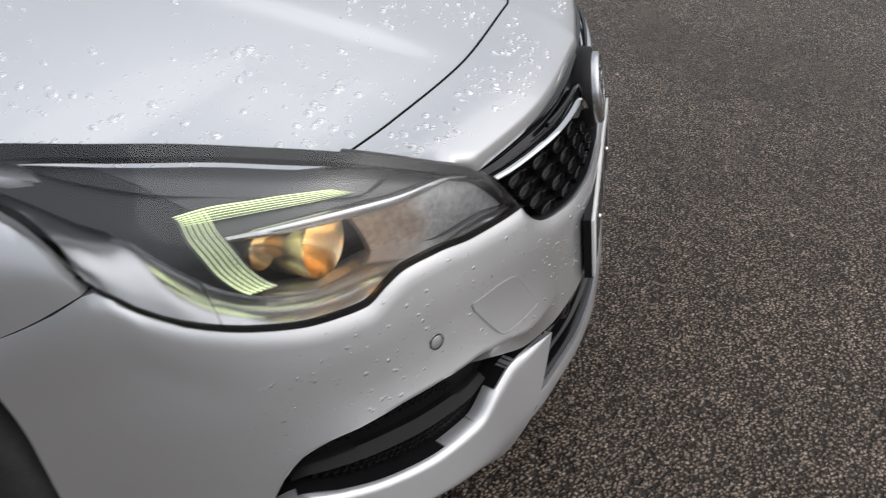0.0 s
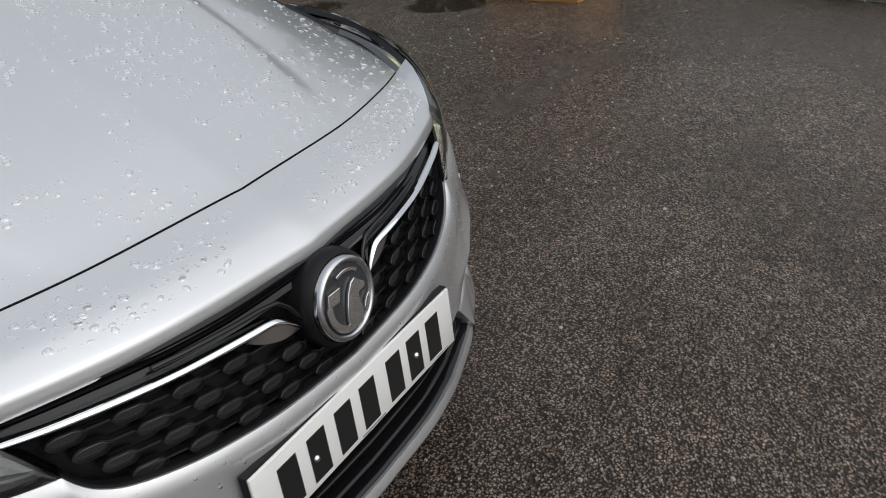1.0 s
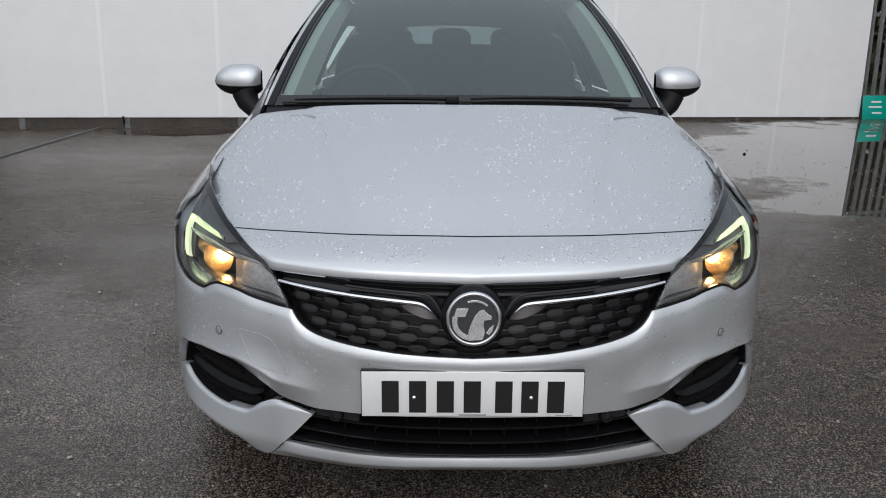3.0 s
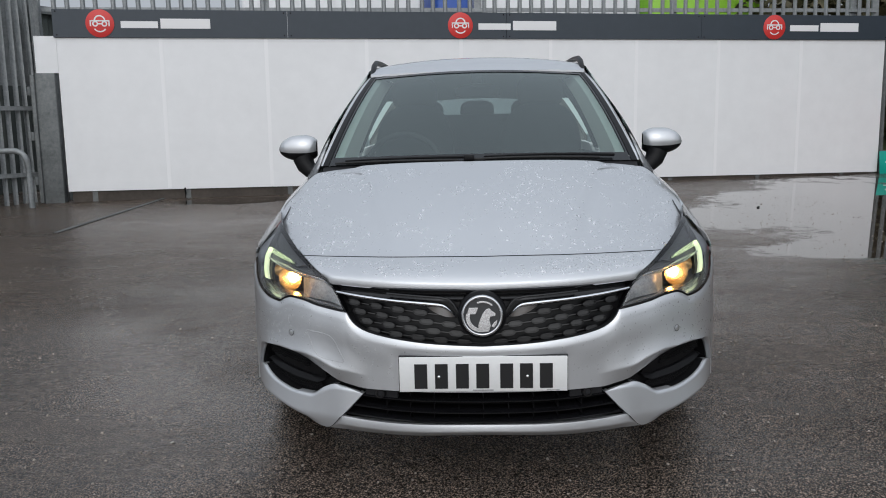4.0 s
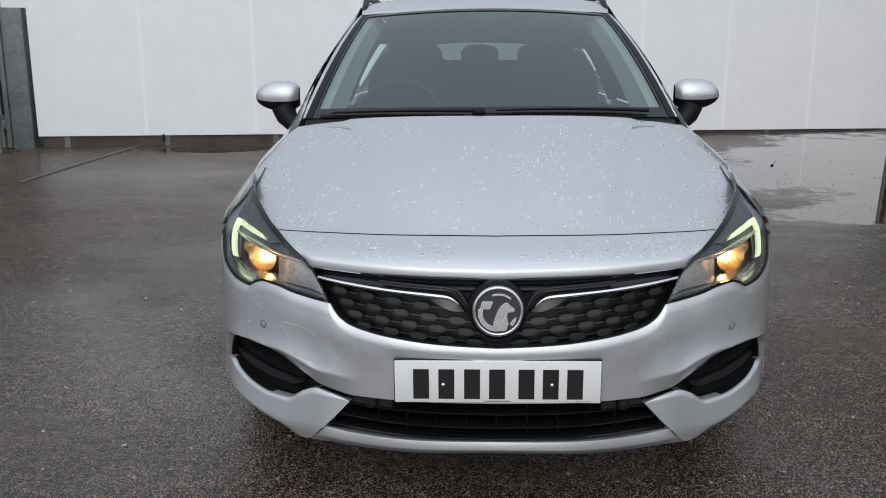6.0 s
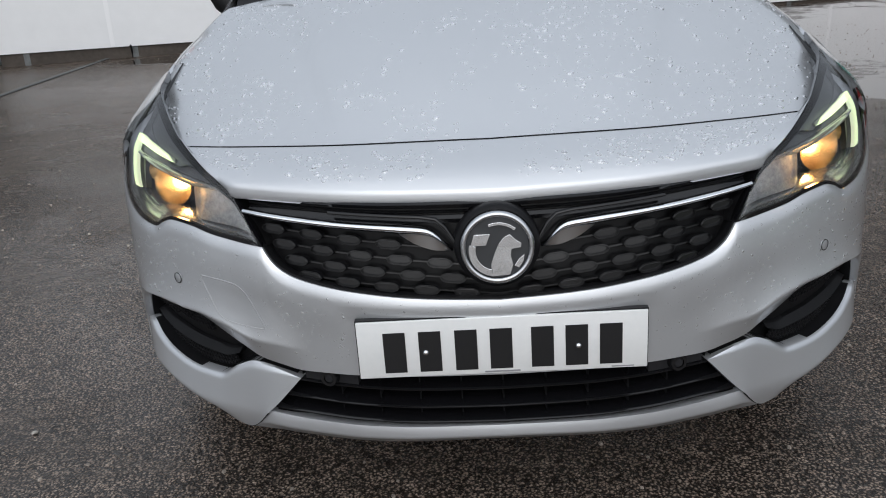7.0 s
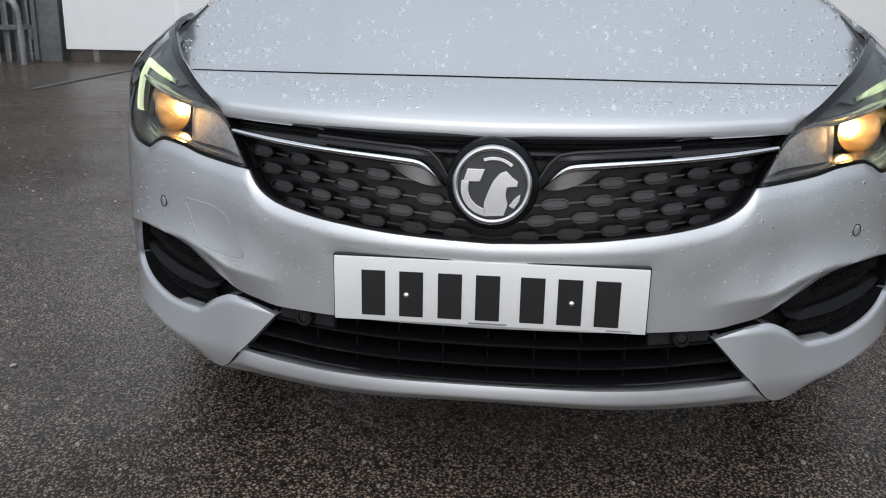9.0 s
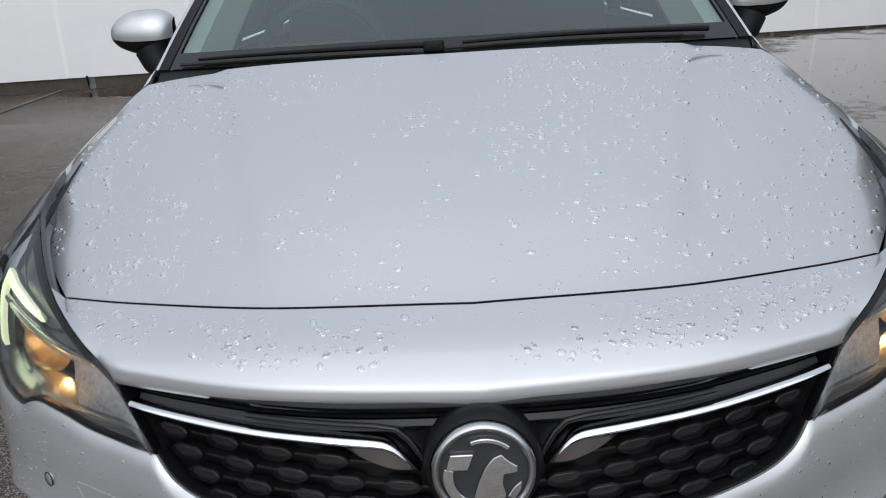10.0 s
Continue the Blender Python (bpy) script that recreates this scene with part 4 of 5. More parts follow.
def bumper_details():
    for s in (1, -1):
        m = on_nose(s * 0.631, 0.508, relief(0.631, 0.508) - 0.001) @ Matrix.Rotation(radians(90), 4, "X")
        r = part("parking_sensor", lathe([(0.0, 0.0007), (0.0094, 0.0007), (0.0099, 0.0004), (0.0100, -0.012)], 28, m), PAINT, car, "silver parking sensor")
        part("sensor_ring", tube(bmesh.new(), [m @ Vector((0.0104 * math.cos(a), 0.0104 * math.sin(a), 0.0005)) for a in steps(0, math.tau, 32)], 0.0009, 6, False), GAP, r)
    # towing-eye cover on the driver's side
    c = [(-0.575, 0.524), (-0.560, 0.524), (-0.515, 0.520), (-0.488, 0.514), (-0.474, 0.500), (-0.456, 0.466), (-0.440, 0.438), (-0.446, 0.433), (-0.500, 0.438), (-0.528, 0.445), (-0.540, 0.458), (-0.556, 0.488)]
    for _ in range(2):
        c = [q for p, r in zip(c, c[1:] + c[:1]) for q in ((p[0] * 0.78 + r[0] * 0.22, p[1] * 0.78 + r[1] * 0.22), (p[0] * 0.22 + r[0] * 0.78, p[1] * 0.22 + r[1] * 0.78))]
    mid = (sum(p[0] for p in c) / len(c), sum(p[1] for p in c) / len(c))
    # outline of the cover, its edge highlight held in the pale colour
    part("cover_gap", tube(bmesh.new(), [skin_point(x, z, -0.0013) for x, z in c + c[:1]], 0.0008, 6), LIT_SEAM, car)
    for name, grow, lift, mat in (("towing_cover", 0.985, -0.0016, PAINT),):
        bm = bmesh.new()
        rings = []
        for q in (1.0, 0.75, 0.5, 0.25):
            rings.append([bm.verts.new(skin_point(mid[0] + (x - mid[0]) * q * grow, mid[1] + (z - mid[1]) * q * grow, lift)) for x, z in c])
        for a, b in zip(rings, rings[1:]):
            for i in range(len(c)):
                bm.faces.new((a[i], a[(i + 1) % len(c)], b[(i + 1) % len(c)], b[i]))
        bm.faces.new(rings[-1])
        part(name, bm, mat, car, "silver towing-eye cover" if mat is PAINT else "")


bumper_details()


# ---- screen, wipers, mirrors and cabin ----
FRIT = material("screen_black_print", (0.010, 0.011, 0.012), 0.25)
CABIN = mottled("dark_cabin_cloth", (0.035, 0.037, 0.038), (0.05, 0.052, 0.054), 0.85, 60, bumps=0.3, dist=0.001)
DASH = mottled("dashboard_plastic", (0.02, 0.021, 0.022), (0.03, 0.031, 0.033), 0.6, 60, bumps=0.3, dist=0.0006)
PALE_TRIM = material("pale_pillar_trim", (0.66, 0.70, 0.67), 0.7)
HEADLINER = mottled("grey_headliner", (0.30, 0.31, 0.31), (0.35, 0.36, 0.36), 0.9, 30)
MIRROR = material("mirror_glass", (0.85, 0.86, 0.88), 0.02, 1.0)


def blob(centre, size, power=2.6, nu=28, nv=16):
    """A rounded box-like body."""
    def f(c):
        return math.copysign(abs(c) ** (2 / power), c)
    rows = []
    for j in range(nv + 1):
        b = -math.pi / 2 + math.pi * j / nv
        rows.append([Vector((centre[0] + size[0] * f(math.cos(b)) * f(math.cos(a)), centre[1] + size[1] * f(math.cos(b)) * f(math.sin(a)), centre[2] + size[2] * f(math.sin(b)))) for a in steps(0, math.tau, nu)])
    return sheet(rows)


def cabin():
    rows = [[screen(u, v, -0.003) for u in steps(-0.965, 0.965, 24)] for v in steps(0, 0.06, 3)]
    part("screen_print", sheet(rows), FRIT, car, "black printed edge of the windscreen")
    rows = [[screen(u, v, -0.003) for u in steps(-0.965, 0.965, 24)] for v in steps(0.965, 1, 2)]
    part("screen_print", sheet(rows), FRIT, car)
    for s in (1, -1):
        rows = [[screen(u * s, v, -0.003) for u in (0.952, 0.965)] for v in steps(0, 1, 16)]
        part("screen_print", sheet(rows), FRIT, car)
    part("sensor_pad", sheet([[screen(u, v, 0.006) for u in steps(-0.055, 0.055, 4)] for v in steps(0.80, 0.97, 4)], 0.004, (0, 0.4, -0.9)), FRIT, car, "black sensor pad behind the mirror")
    rows = [[hood(x, TAIL - 0.01) + Vector((0, 0.0, -0.018)), screen_base(x) + Vector((0, -0.01, -0.012)), screen(x / 0.655, 0.03, -0.001)] for x in steps(-0.66, 0.66, 30)]
    part("cowl", sheet(rows, 0.01, (0, 0.2, -1)), DARK_PLASTIC, car, "black cowl below the windscreen")
    # wipers
    for x0, x1, lift, cap in ((-0.02, -0.56, 0.012, True), (0.56, 0.02, 0.02, False)):
        bm = bmesh.new()
        a, b = x0 / 0.655, x1 / 0.655
        path = [screen(a + (b - a) * k, 0.012 + lift * math.sin(math.pi * (0.15 + 0.6 * k)), -0.015 + 0.004 * k) for k in steps(0, 1, 16)]
        tube(bm, path, [0.0065 - 0.003 * k for k in steps(0, 1, 16)], 8)
        w = part("wiper", bm, SATIN_BLACK, car, "black windscreen wiper")
        bm = bmesh.new()
        path = [screen(a + (b - a) * k, 0.012 + lift * math.sin(math.pi * (0.15 + 0.6 * k)) - 0.012, -0.009) for k in steps(0.12, 1.08, 16)]
        tube(bm, path, 0.0045, 6)
        part("wiper_blade", bm, RUBBER, w)
        if cap:
            part("wiper_cap", boxed((-0.035, -0.012, -0.008), (0.008, 0.014, 0.016), 0.005, Matrix.Translation(screen(-0.04, 0.01, -0.012))), SATIN_BLACK, w)
    # washer jets near the bonnet's rear edge
    for s in (1, -1):
        bm = bmesh.new()
        tube(bm, [hood(s * x, d) + Vector((0, 0, 0.0006)) for x, d in ((0.56, 0.715), (0.53, 0.712), (0.50, 0.703), (0.475, 0.688), (0.462, 0.672))], [0.002, 0.004, 0.0055, 0.006, 0.003], 8)
        part("bonnet_flute", bm, PAINT, car, "small pressed flute in the bonnet")
    # door mirrors
    for s in (1, -1):
        shell_top = knots((0, 1.118), (0.08, 1.132), (0.3, 1.143), (0.55, 1.142), (0.8, 1.126), (0.93, 1.103), (1, 1.075))
        shell_low = knots((0, 1.040), (0.08, 1.027), (0.3, 1.017), (0.55, 1.018), (0.8, 1.032), (0.93, 1.050), (1, 1.072))
        depth = knots((0, 0.035), (0.1, 0.058), (0.4, 0.072), (0.75, 0.062), (0.93, 0.04), (1, 0.006))

        def section(u, low, high, n):
            """Half a rounded section of the mirror shell, bulging forwards."""
            x, y0 = 0.800 + 0.196 * u, 1.615 + 0.012 * u
            row = []
            for a in steps(0, 1, n):
                v = low + (high - low) * a
                lift = shell_low(u) + (shell_top(u) - shell_low(u)) * (0.5 - 0.5 * math.cos(math.pi * v))
                row.append(Vector((s * x, y0 - depth(u) * math.sin(math.pi * v) ** 0.75, lift)))
            return row
        us = [0, 0.03, 0.08] + steps(0.14, 0.86, 14) + [0.9, 0.94, 0.97, 0.99, 1.0]
        m = part("door_mirror", sheet([section(u, 0.38, 1.0, 14) for u in us]), PAINT, car, "silver door mirror with a black base")
        part("mirror_base", sheet([[p + Vector((0, 0.001, 0)) for p in section(u, 0.0, 0.39, 6)] for u in us]), SATIN_BLACK, m, "black lower shell")
        part("mirror_back", sheet([[Vector((s * (0.800 + 0.196 * u), 1.615 + 0.012 * u, shell_low(u))), Vector((s * (0.800 + 0.196 * u), 1.615 + 0.012 * u, shell_top(u)))] for u in us]), SATIN_BLACK, m)
        bm = bmesh.new()
        tube(bm, [(s * 0.868, 1.59, 1.03), (s * 0.855, 1.58, 0.995), (s * 0.825, 1.56, 0.965), (s * 0.79, 1.55, 0.945)], [0.052, 0.046, 0.036, 0.038], 12)
        part("mirror_arm", bm, SATIN_BLACK, m)
        part("mirror_glass", blob((s * 0.895, 1.624, 1.08), (0.075, 0.004, 0.045), 3.5, 24, 10), MIRROR, m)
    # dashboard, wheel, seats
    rows = [[Vector((x, screen_base(x).y + dy, z)) for x in steps(-0.66, 0.66, 20)] for dy, z in ((0.02, 0.99), (0.12, 1.005), (0.30, 1.0), (0.42, 0.97), (0.47, 0.90), (0.45, 0.70))]
    part("dashboard", sheet(rows), DASH, car, "dark dashboard")
    part("binnacle", blob((-0.36, 1.33, 0.99), (0.17, 0.10, 0.05), 3), DASH, car)
    bm = bmesh.new()
    wm = Matrix.Translation((-0.36, 1.50, 0.965)) @ Matrix.Rotation(radians(68), 4, "X")
    tube(bm, [wm @ Vector((0.185 * math.cos(a), 0.185 * math.sin(a), 0)) for a in steps(0, math.tau, 40)], 0.014, 8, False)
    sw = part("steering_wheel", bm, DASH, car, "dark steering wheel")
    part("wheel_boss", boxed((-0.17, -0.05, -0.02), (0.17, 0.05, 0.02), 0.02, wm), DASH, sw)
    part("cabin_floor", boxed((-0.76, 1.0, 0.30), (0.76, 4.3, 0.36)), CABIN, car)
    part("headliner", sheet([[Vector((u * (roof_half(max(y, 1.86)) - 0.02), y, roof_z(y) - 0.05 - 0.03 * u * u)) for u in steps(-1, 1, 10)] for y in steps(1.88, 4.3, 10)]), HEADLINER, car)
    for x in (-0.37, 0.37):
        st = part("front_seat", blob((x, 2.05, 0.62), (0.25, 0.27, 0.10), 3), CABIN, car, "dark cloth front seat")
        back = blob((0, 0, 0.32), (0.235, 0.075, 0.36), 3)
        bmesh.ops.transform(back, matrix=Matrix.Translation((x, 2.26, 0.64)) @ Matrix.Rotation(radians(-16), 4, "X"), verts=back.verts[:])
        part("backrest", back, CABIN, st)
        part("headrest", blob((x, 2.47, 1.36), (0.135, 0.055, 0.10), 3), CABIN, st)
    rb = part("rear_seat", blob((0, 3.10, 0.62), (0.62, 0.26, 0.10), 3.5), CABIN, car, "dark cloth rear bench")
    part("backrest", blob((0, 3.36, 0.92), (0.62, 0.09, 0.33), 3.5), CABIN, rb)
    for x in (-0.36, 0.0, 0.36):
        part("headrest", blob((x, 3.42, 1.27), (0.12, 0.05, 0.075), 3), CABIN, rb)
    mm = Matrix.Translation((0, 1.87, 1.345)) @ Matrix.Rotation(radians(8), 4, "X")
    mr = blob((0, 0, 0), (0.12, 0.018, 0.034), 3.2)
    bmesh.ops.transform(mr, matrix=mm, verts=mr.verts[:])
    part("rear_view_mirror", mr, DASH, car, "dark rear-view mirror")
    for s in (1, -1):
        rows = [[screen(s * 0.957, k, 0.010), screen(s * 0.90, k, 0.014) + Vector((0, 0.015, 0)), screen(s * 0.84, k, 0.035) + Vector((0, 0.14, 0)), screen(s * 0.83, k, 0.06) + Vector((s * 0.05, 0.24, -0.02))] for k in steps(0.0, 1, 12)]
        part("pillar_trim", sheet(rows), PALE_TRIM, car, "pale inner pillar trim")
        rows = [[flank(y, z) + Vector((-0.06, 0, 0)) for y in steps(1.36, 4.2, 12)] for z in steps(0.36, 0.97, 3)]
        part("door_card", sheet(mirrored(rows, s)), DASH, car)
        for y in (2.42, 3.32):
            rows = [[(flank(y + dy, belt(y)) - Vector((0.02, 0, 0))).lerp(Vector((roof_half(y) - 0.005, y + dy, roof_z(y) - 0.04)), v) + Vector((0.03 * math.sin(math.pi * v), 0, 0)) for dy in (-0.05, 0.05)] for v in steps(0, 1, 8)]
            part("door_pillar", sheet(mirrored(rows, s), 0.04, (-s, 0, 0)), SATIN_BLACK, car)
    rows = [[Vector((u * (0.46 + 0.16 * v), 4.40 + 0.19 * v - 0.06 * u * u, 1.395 - 0.345 * v)) for u in steps(-1, 1, 10)] for v in steps(0, 1, 3)]
    part("rear_window", sheet(rows), REAR_GLASS, car, "dark rear window")
    bm = bmesh.new()
    tube(bm, [(0, 3.95, 1.455), (0, 4.02, 1.53), (0, 4.12, 1.66)], [0.008, 0.004, 0.002], 8)
    part("aerial", bm, SATIN_BLACK, car, "short black roof aerial")


cabin()


# ---- boundary behind the car ----
WALL = pose(-4.976, 7.256, 0, 0, 0.435, 12)
PANEL = mottled("white_hoarding", (0.78, 0.785, 0.79), (0.84, 0.845, 0.85), 0.3, 0.5, bumps=0.05, dist=0.001)
BAND = mottled("slate_sign_band", (0.028, 0.039, 0.052), (0.035, 0.047, 0.062), 0.4, 1.0)
RED = material("sign_red", (0.62, 0.035, 0.03), 0.4)
WHITE = material("sign_white", (0.8, 0.8, 0.8), 0.45)
GALV = mottled("galvanised_steel", (0.20, 0.215, 0.22), (0.34, 0.355, 0.36), 0.5, 3.0, metal=0.35, bumps=0.1, dist=0.001)
GALV_DARK = mottled("weathered_steel", (0.10, 0.11, 0.11), (0.2, 0.21, 0.21), 0.6, 3.0, metal=0.2)
JOINT = material("panel_joint", (0.87, 0.87, 0.875), 0.4)

# dark brown standing in for the shade in the gap below the hoarding
GAP_SHADE = mottled("gap_shade_brown", (0.045, 0.037, 0.030), (0.085, 0.070, 0.058), 0.8, 3.0)
hoarding = thing("hoarding", "white panelled hoarding under a dark slate sign band", "hoarding", kind="structure")
hoarding.matrix_basis = WALL


def foot(a):
    return 0.477 - 0.0016 * a


JOINTS = (0, 1.187, 2.431, 3.670, 4.881, 6.074, 7.262, 8.438, 9.664, 10.949)
for a, b in zip(JOINTS, JOINTS[1:]):
    part("hoarding_panel", slab([(a + 0.002, foot(a)), (b - 0.002, foot(b)), (b - 0.002, 2.299), (a + 0.002, 2.299)], 0.022), PANEL, hoarding, flat=True)
for a in JOINTS[1:-1]:
    part("panel_joint", boxed((a - 0.022, -0.004, foot(a) + 0.01), (a + 0.022, -0.0005, 2.295)), JOINT, hoarding, "pale joint strip", flat=True)
part("hoarding_panel", boxed((-0.25, 0.0, 1.89), (0.0, 0.022, 2.318)), PANEL, hoarding, flat=True)
for a, b in ((-0.02, 2.7), (2.703, 5.475), (5.478, 8.166), (8.169, 10.97)):
    part("sign_panel", boxed((a, -0.022, 2.301), (b, 0.02, 2.628), 0.002), BAND, hoarding, "dark slate sign panel", flat=True)
    for x in (a + 0.04, b - 0.04):
        for z in (2.33, 2.60):
            part("bolt", lathe([(0, 0.003), (0.007, 0.002), (0.009, 0)], 10, pose(x, -0.022, z, 90)), GAP, hoarding)


for a in (0.512, 4.871, 9.230):
    z = 2.464
    roundel = part("roundel", lathe([(0, 0.006), (0.158, 0.006), (0.162, 0.004), (0.162, 0)], 44, pose(a, -0.023, z, 90)), RED, hoarding, "red roundel with plain white shapes")
    at = Matrix.Translation((0, -0.032, 0))
    # cabin arch, body outline, two lamps and a curved line below
    part("mark", slab(ring_arc(a, z + 0.030, 0.050, 0.066, 0, 180), 0.003, at), WHITE, roundel, flat=True)
    part("mark", slab([(a - 0.112, z + 0.022), (a + 0.112, z + 0.022), (a + 0.112, z + 0.037), (a - 0.112, z + 0.037)], 0.003, at), WHITE, roundel, flat=True)
    for q in (-1, 1):
        part("mark", slab(ring_arc(a + q * 0.052, z - 0.005, 0.018, 0.033, 0, 360, 24), 0.003, at), WHITE, roundel, flat=True)
        part("mark", slab([(a + q * 0.112, z + 0.037), (a + q * 0.098, z + 0.037), (a + q * 0.098, z - 0.032), (a + q * 0.112, z - 0.032)], 0.003, at), WHITE, roundel, flat=True)
    part("mark", slab([(a - 0.02, z - 0.012), (a + 0.02, z - 0.012), (a + 0.02, z + 0.002), (a - 0.02, z + 0.002)], 0.003, at), WHITE, roundel, flat=True)
    part("mark", slab(ring_arc(a, z - 0.020, 0.068, 0.083, 215, 325), 0.003, at), WHITE, roundel, flat=True)
    part("sign_bar", boxed((a + 0.235, -0.027, z - 0.052), (a + 0.66, -0.021, z + 0.028), 0.001), WHITE, hoarding, "thin white bar", flat=True)
    part("sign_bar", boxed((a + 0.69, -0.027, z - 0.056), (a + 1.27, -0.021, z + 0.060), 0.001), WHITE, hoarding, "bold white bar", flat=True)
for a in (0.3, 1.4, 2.65, 3.95, 5.25, 6.5, 7.8, 9.1, 10.4, 10.88):
    part("hoarding_leg", boxed((a - 0.03, 0.022, 0.25), (a + 0.03, 0.08, 2.58)), GALV_DARK, hoarding, flat=True)
# added strip that fills the open gap with its shade as colour
part("gap_filler", boxed((0.04, 0.026, 0.25), (10.9, 0.066, 0.50)), GAP_SHADE, hoarding, "dark strip added for the shaded gap under the panels", flat=True)
part("cable", tube(bmesh.new(), [(1.365, -0.01, 0.32), (1.372, -0.012, 0.42), (1.365, -0.01, 0.49)], 0.010, 6), GAP, hoarding)


# ---- palisade fences ----
def pale_mesh(height, name, mat, wide):
    bm = bmesh.new()
    rows = []
    for z in (0.0, height - 0.16, height - 0.07, height):
        w = wide if z < height - 0.1 else (wide * 0.6 if z < height - 0.01 else 0.003)
        rows.append([(-w, 0.012, z), (-w * 0.45, -0.012, z), (w * 0.45, -0.012, z), (w, 0.012, z)])
    add_grid(bm, rows)
    out = bmesh.ops.extrude_face_region(bm, geom=bm.faces[:])
    for v in [q for q in out["geom"] if isinstance(q, bmesh.types.BMVert)]:
        v.co.y += 0.004
    return mesh_of(bm, name, mat, True)


def palisade(name, label, a, b, height, pitch, mat, base=0.0, rails=(0.35, 1.9)):
    """A palisade fence between two places: posts, two rails and single pales."""
    a, b = Vector(a), Vector(b)
    run = (b - a).length
    f = thing(name, label, "fence", kind="structure")
    f.matrix_basis = pose(a.x, a.y, base, 0, 0, math.degrees(math.atan2(b.y - a.y, b.x - a.x)))
    me = pale_mesh(height, "pale", mat, pitch * 0.26 if pitch < 0.15 else pitch * 0.17)
    n = int(run / pitch)
    rnd = random.Random(int(run * 100))
    for i in range(n):
        ob = new("pale", me)
        ob.parent = f
        ob.matrix_basis = pose(pitch * (i + 0.5), -0.02, rnd.uniform(-0.015, 0.015), 0, rnd.uniform(-0.5, 0.5), rnd.uniform(-4, 4))
    for z in rails:
        part("rail", boxed((0, 0.0, z), (run, 0.045, z + 0.05)), mat, f, flat=True)
    for k in range(int(run / 2.75) + 2):
        x = min(k * 2.75, run)
        part("post", stack([boxed((x - 0.05, 0.045, -0.1), (x + 0.05, 0.055, height - 0.2)), boxed((x - 0.004, 0.055, -0.1), (x + 0.004, 0.14, height - 0.2))]), mat, f, flat=True)
    return f


def along(w, off=0.0):
    return WALL @ Vector((w, off, 0))


palisade("palisade_fence", "grey steel palisade fence behind the hoarding", along(-0.3, 0.30), along(11.05, 0.30), 2.75, 0.166, GALV, 0.32, (0.3, 2.32))
palisade("palisade_fence", "grey steel palisade fence beside the hoarding", along(11.0, 0.10), along(12.3, 0.05), 1.95, 0.13, GALV_DARK, 0.32, (0.3, 1.4))
FENCE_END = along(-0.42, 0.08)
palisade("palisade_gate", "galvanised palisade gate with a sheeted top", FENCE_END + Vector((0.08, 0.19, 0)), FENCE_END + Vector((-1.96, -3.32, 0)), 2.62, 0.117, GALV, 0.33, (0.34, 1.13))
gate_sheet = thing("sheeted_panel", "grey corrugated sheet behind the gate pales", "metal sheet")
gate_sheet.matrix_basis = pose(FENCE_END.x + 0.09, FENCE_END.y + 0.34, 0, 0, 0, math.degrees(math.atan2(-4.3, -2.45)))
rows = [[(x, -0.076 + 0.010 * math.sin(x * 56), z) for x in steps(0, 3.9, 210)] for z in (1.76, 3.08)]
part("sheet", sheet(rows, 0.002, (0, -1, 0)), GALV, gate_sheet)
gate_post = thing("gate_post", "thick galvanised gate post beside the hoarding", "post")
gate_post.matrix_basis = WALL
part("post", boxed((-0.272, -0.015, 0.27), (-0.045, 0.15, 1.888), 0.008), GALV_DARK, gate_post)
part("plate", boxed((-0.317, -0.045, 0.35), (-0.272, 0.18, 1.87), 0.005), GALV_DARK, gate_post)
for z in (0.62, 1.15, 1.68):
    part("hinge", lathe([(0, 0.05), (0.022, 0.05), (0.024, 0.045), (0.024, -0.045), (0.022, -0.05), (0, -0.05)], 14, Matrix.Translation((-0.335, -0.04, z))), GALV_DARK, gate_post)
# invented shed-shaped backdrop, added to block bright sky behind the gate pales
BACKDROP = mottled("dark_green_backdrop", (0.045, 0.055, 0.05), (0.075, 0.085, 0.08), 0.6, 1.2, bumps=0.2, dist=0.004)
shed = thing("gate_backdrop", "added dark backdrop closing the bright gaps between the gate pales", "shed")
shed.matrix_basis = pose(FENCE_END.x - 0.45, FENCE_END.y + 1.8, 0.3, 0, 0, math.degrees(math.atan2(-4.3, -2.45)))
rows = [[(x, -0.02 * (1 if math.sin(x * 28) > 0 else -1), z) for x in steps(0, 6.8, 200)] for z in (-0.05, 2.5)]
part("wall", sheet(rows, 0.05, (0, -1, 0)), BACKDROP, shed, flat=True)
part("roof", boxed((-0.1, -2.3, 2.5), (6.9, 0.1, 2.6)), GALV_DARK, shed, flat=True)
part("end_wall", boxed((-0.05, -2.3, -0.05), (0.0, -0.03, 2.5)), BACKDROP, shed, flat=True)
hoop = thing("hoop_barrier", "bent galvanised tube barrier by the gate", "barrier")
bm = bmesh.new()
h0 = Vector((-5.20, 6.83, 0.328))
path = [h0 + Vector((0, 0, -0.05)), h0 + Vector((0, 0, 0.34)), h0 + Vector((-0.008, -0.008, 0.52))]
for k in steps(0, 90, 6):
    path.append(h0 + Vector((-0.15 + 0.15 * math.cos(radians(k)) - 0.008, -0.015, 0.535 + 0.13 * math.sin(radians(k)))))
path += [h0 + Vector((-0.6, -0.11, 0.66)), h0 + Vector((-1.66, -0.38, 0.65))]
part("tube", tube(bm, path, 0.033, 12), GALV, hoop)
part("leg", tube(bmesh.new(), [h0 + Vector((-1.5, -0.34, -0.06)), h0 + Vector((-1.5, -0.34, 0.66))], 0.03, 10), GALV, hoop)

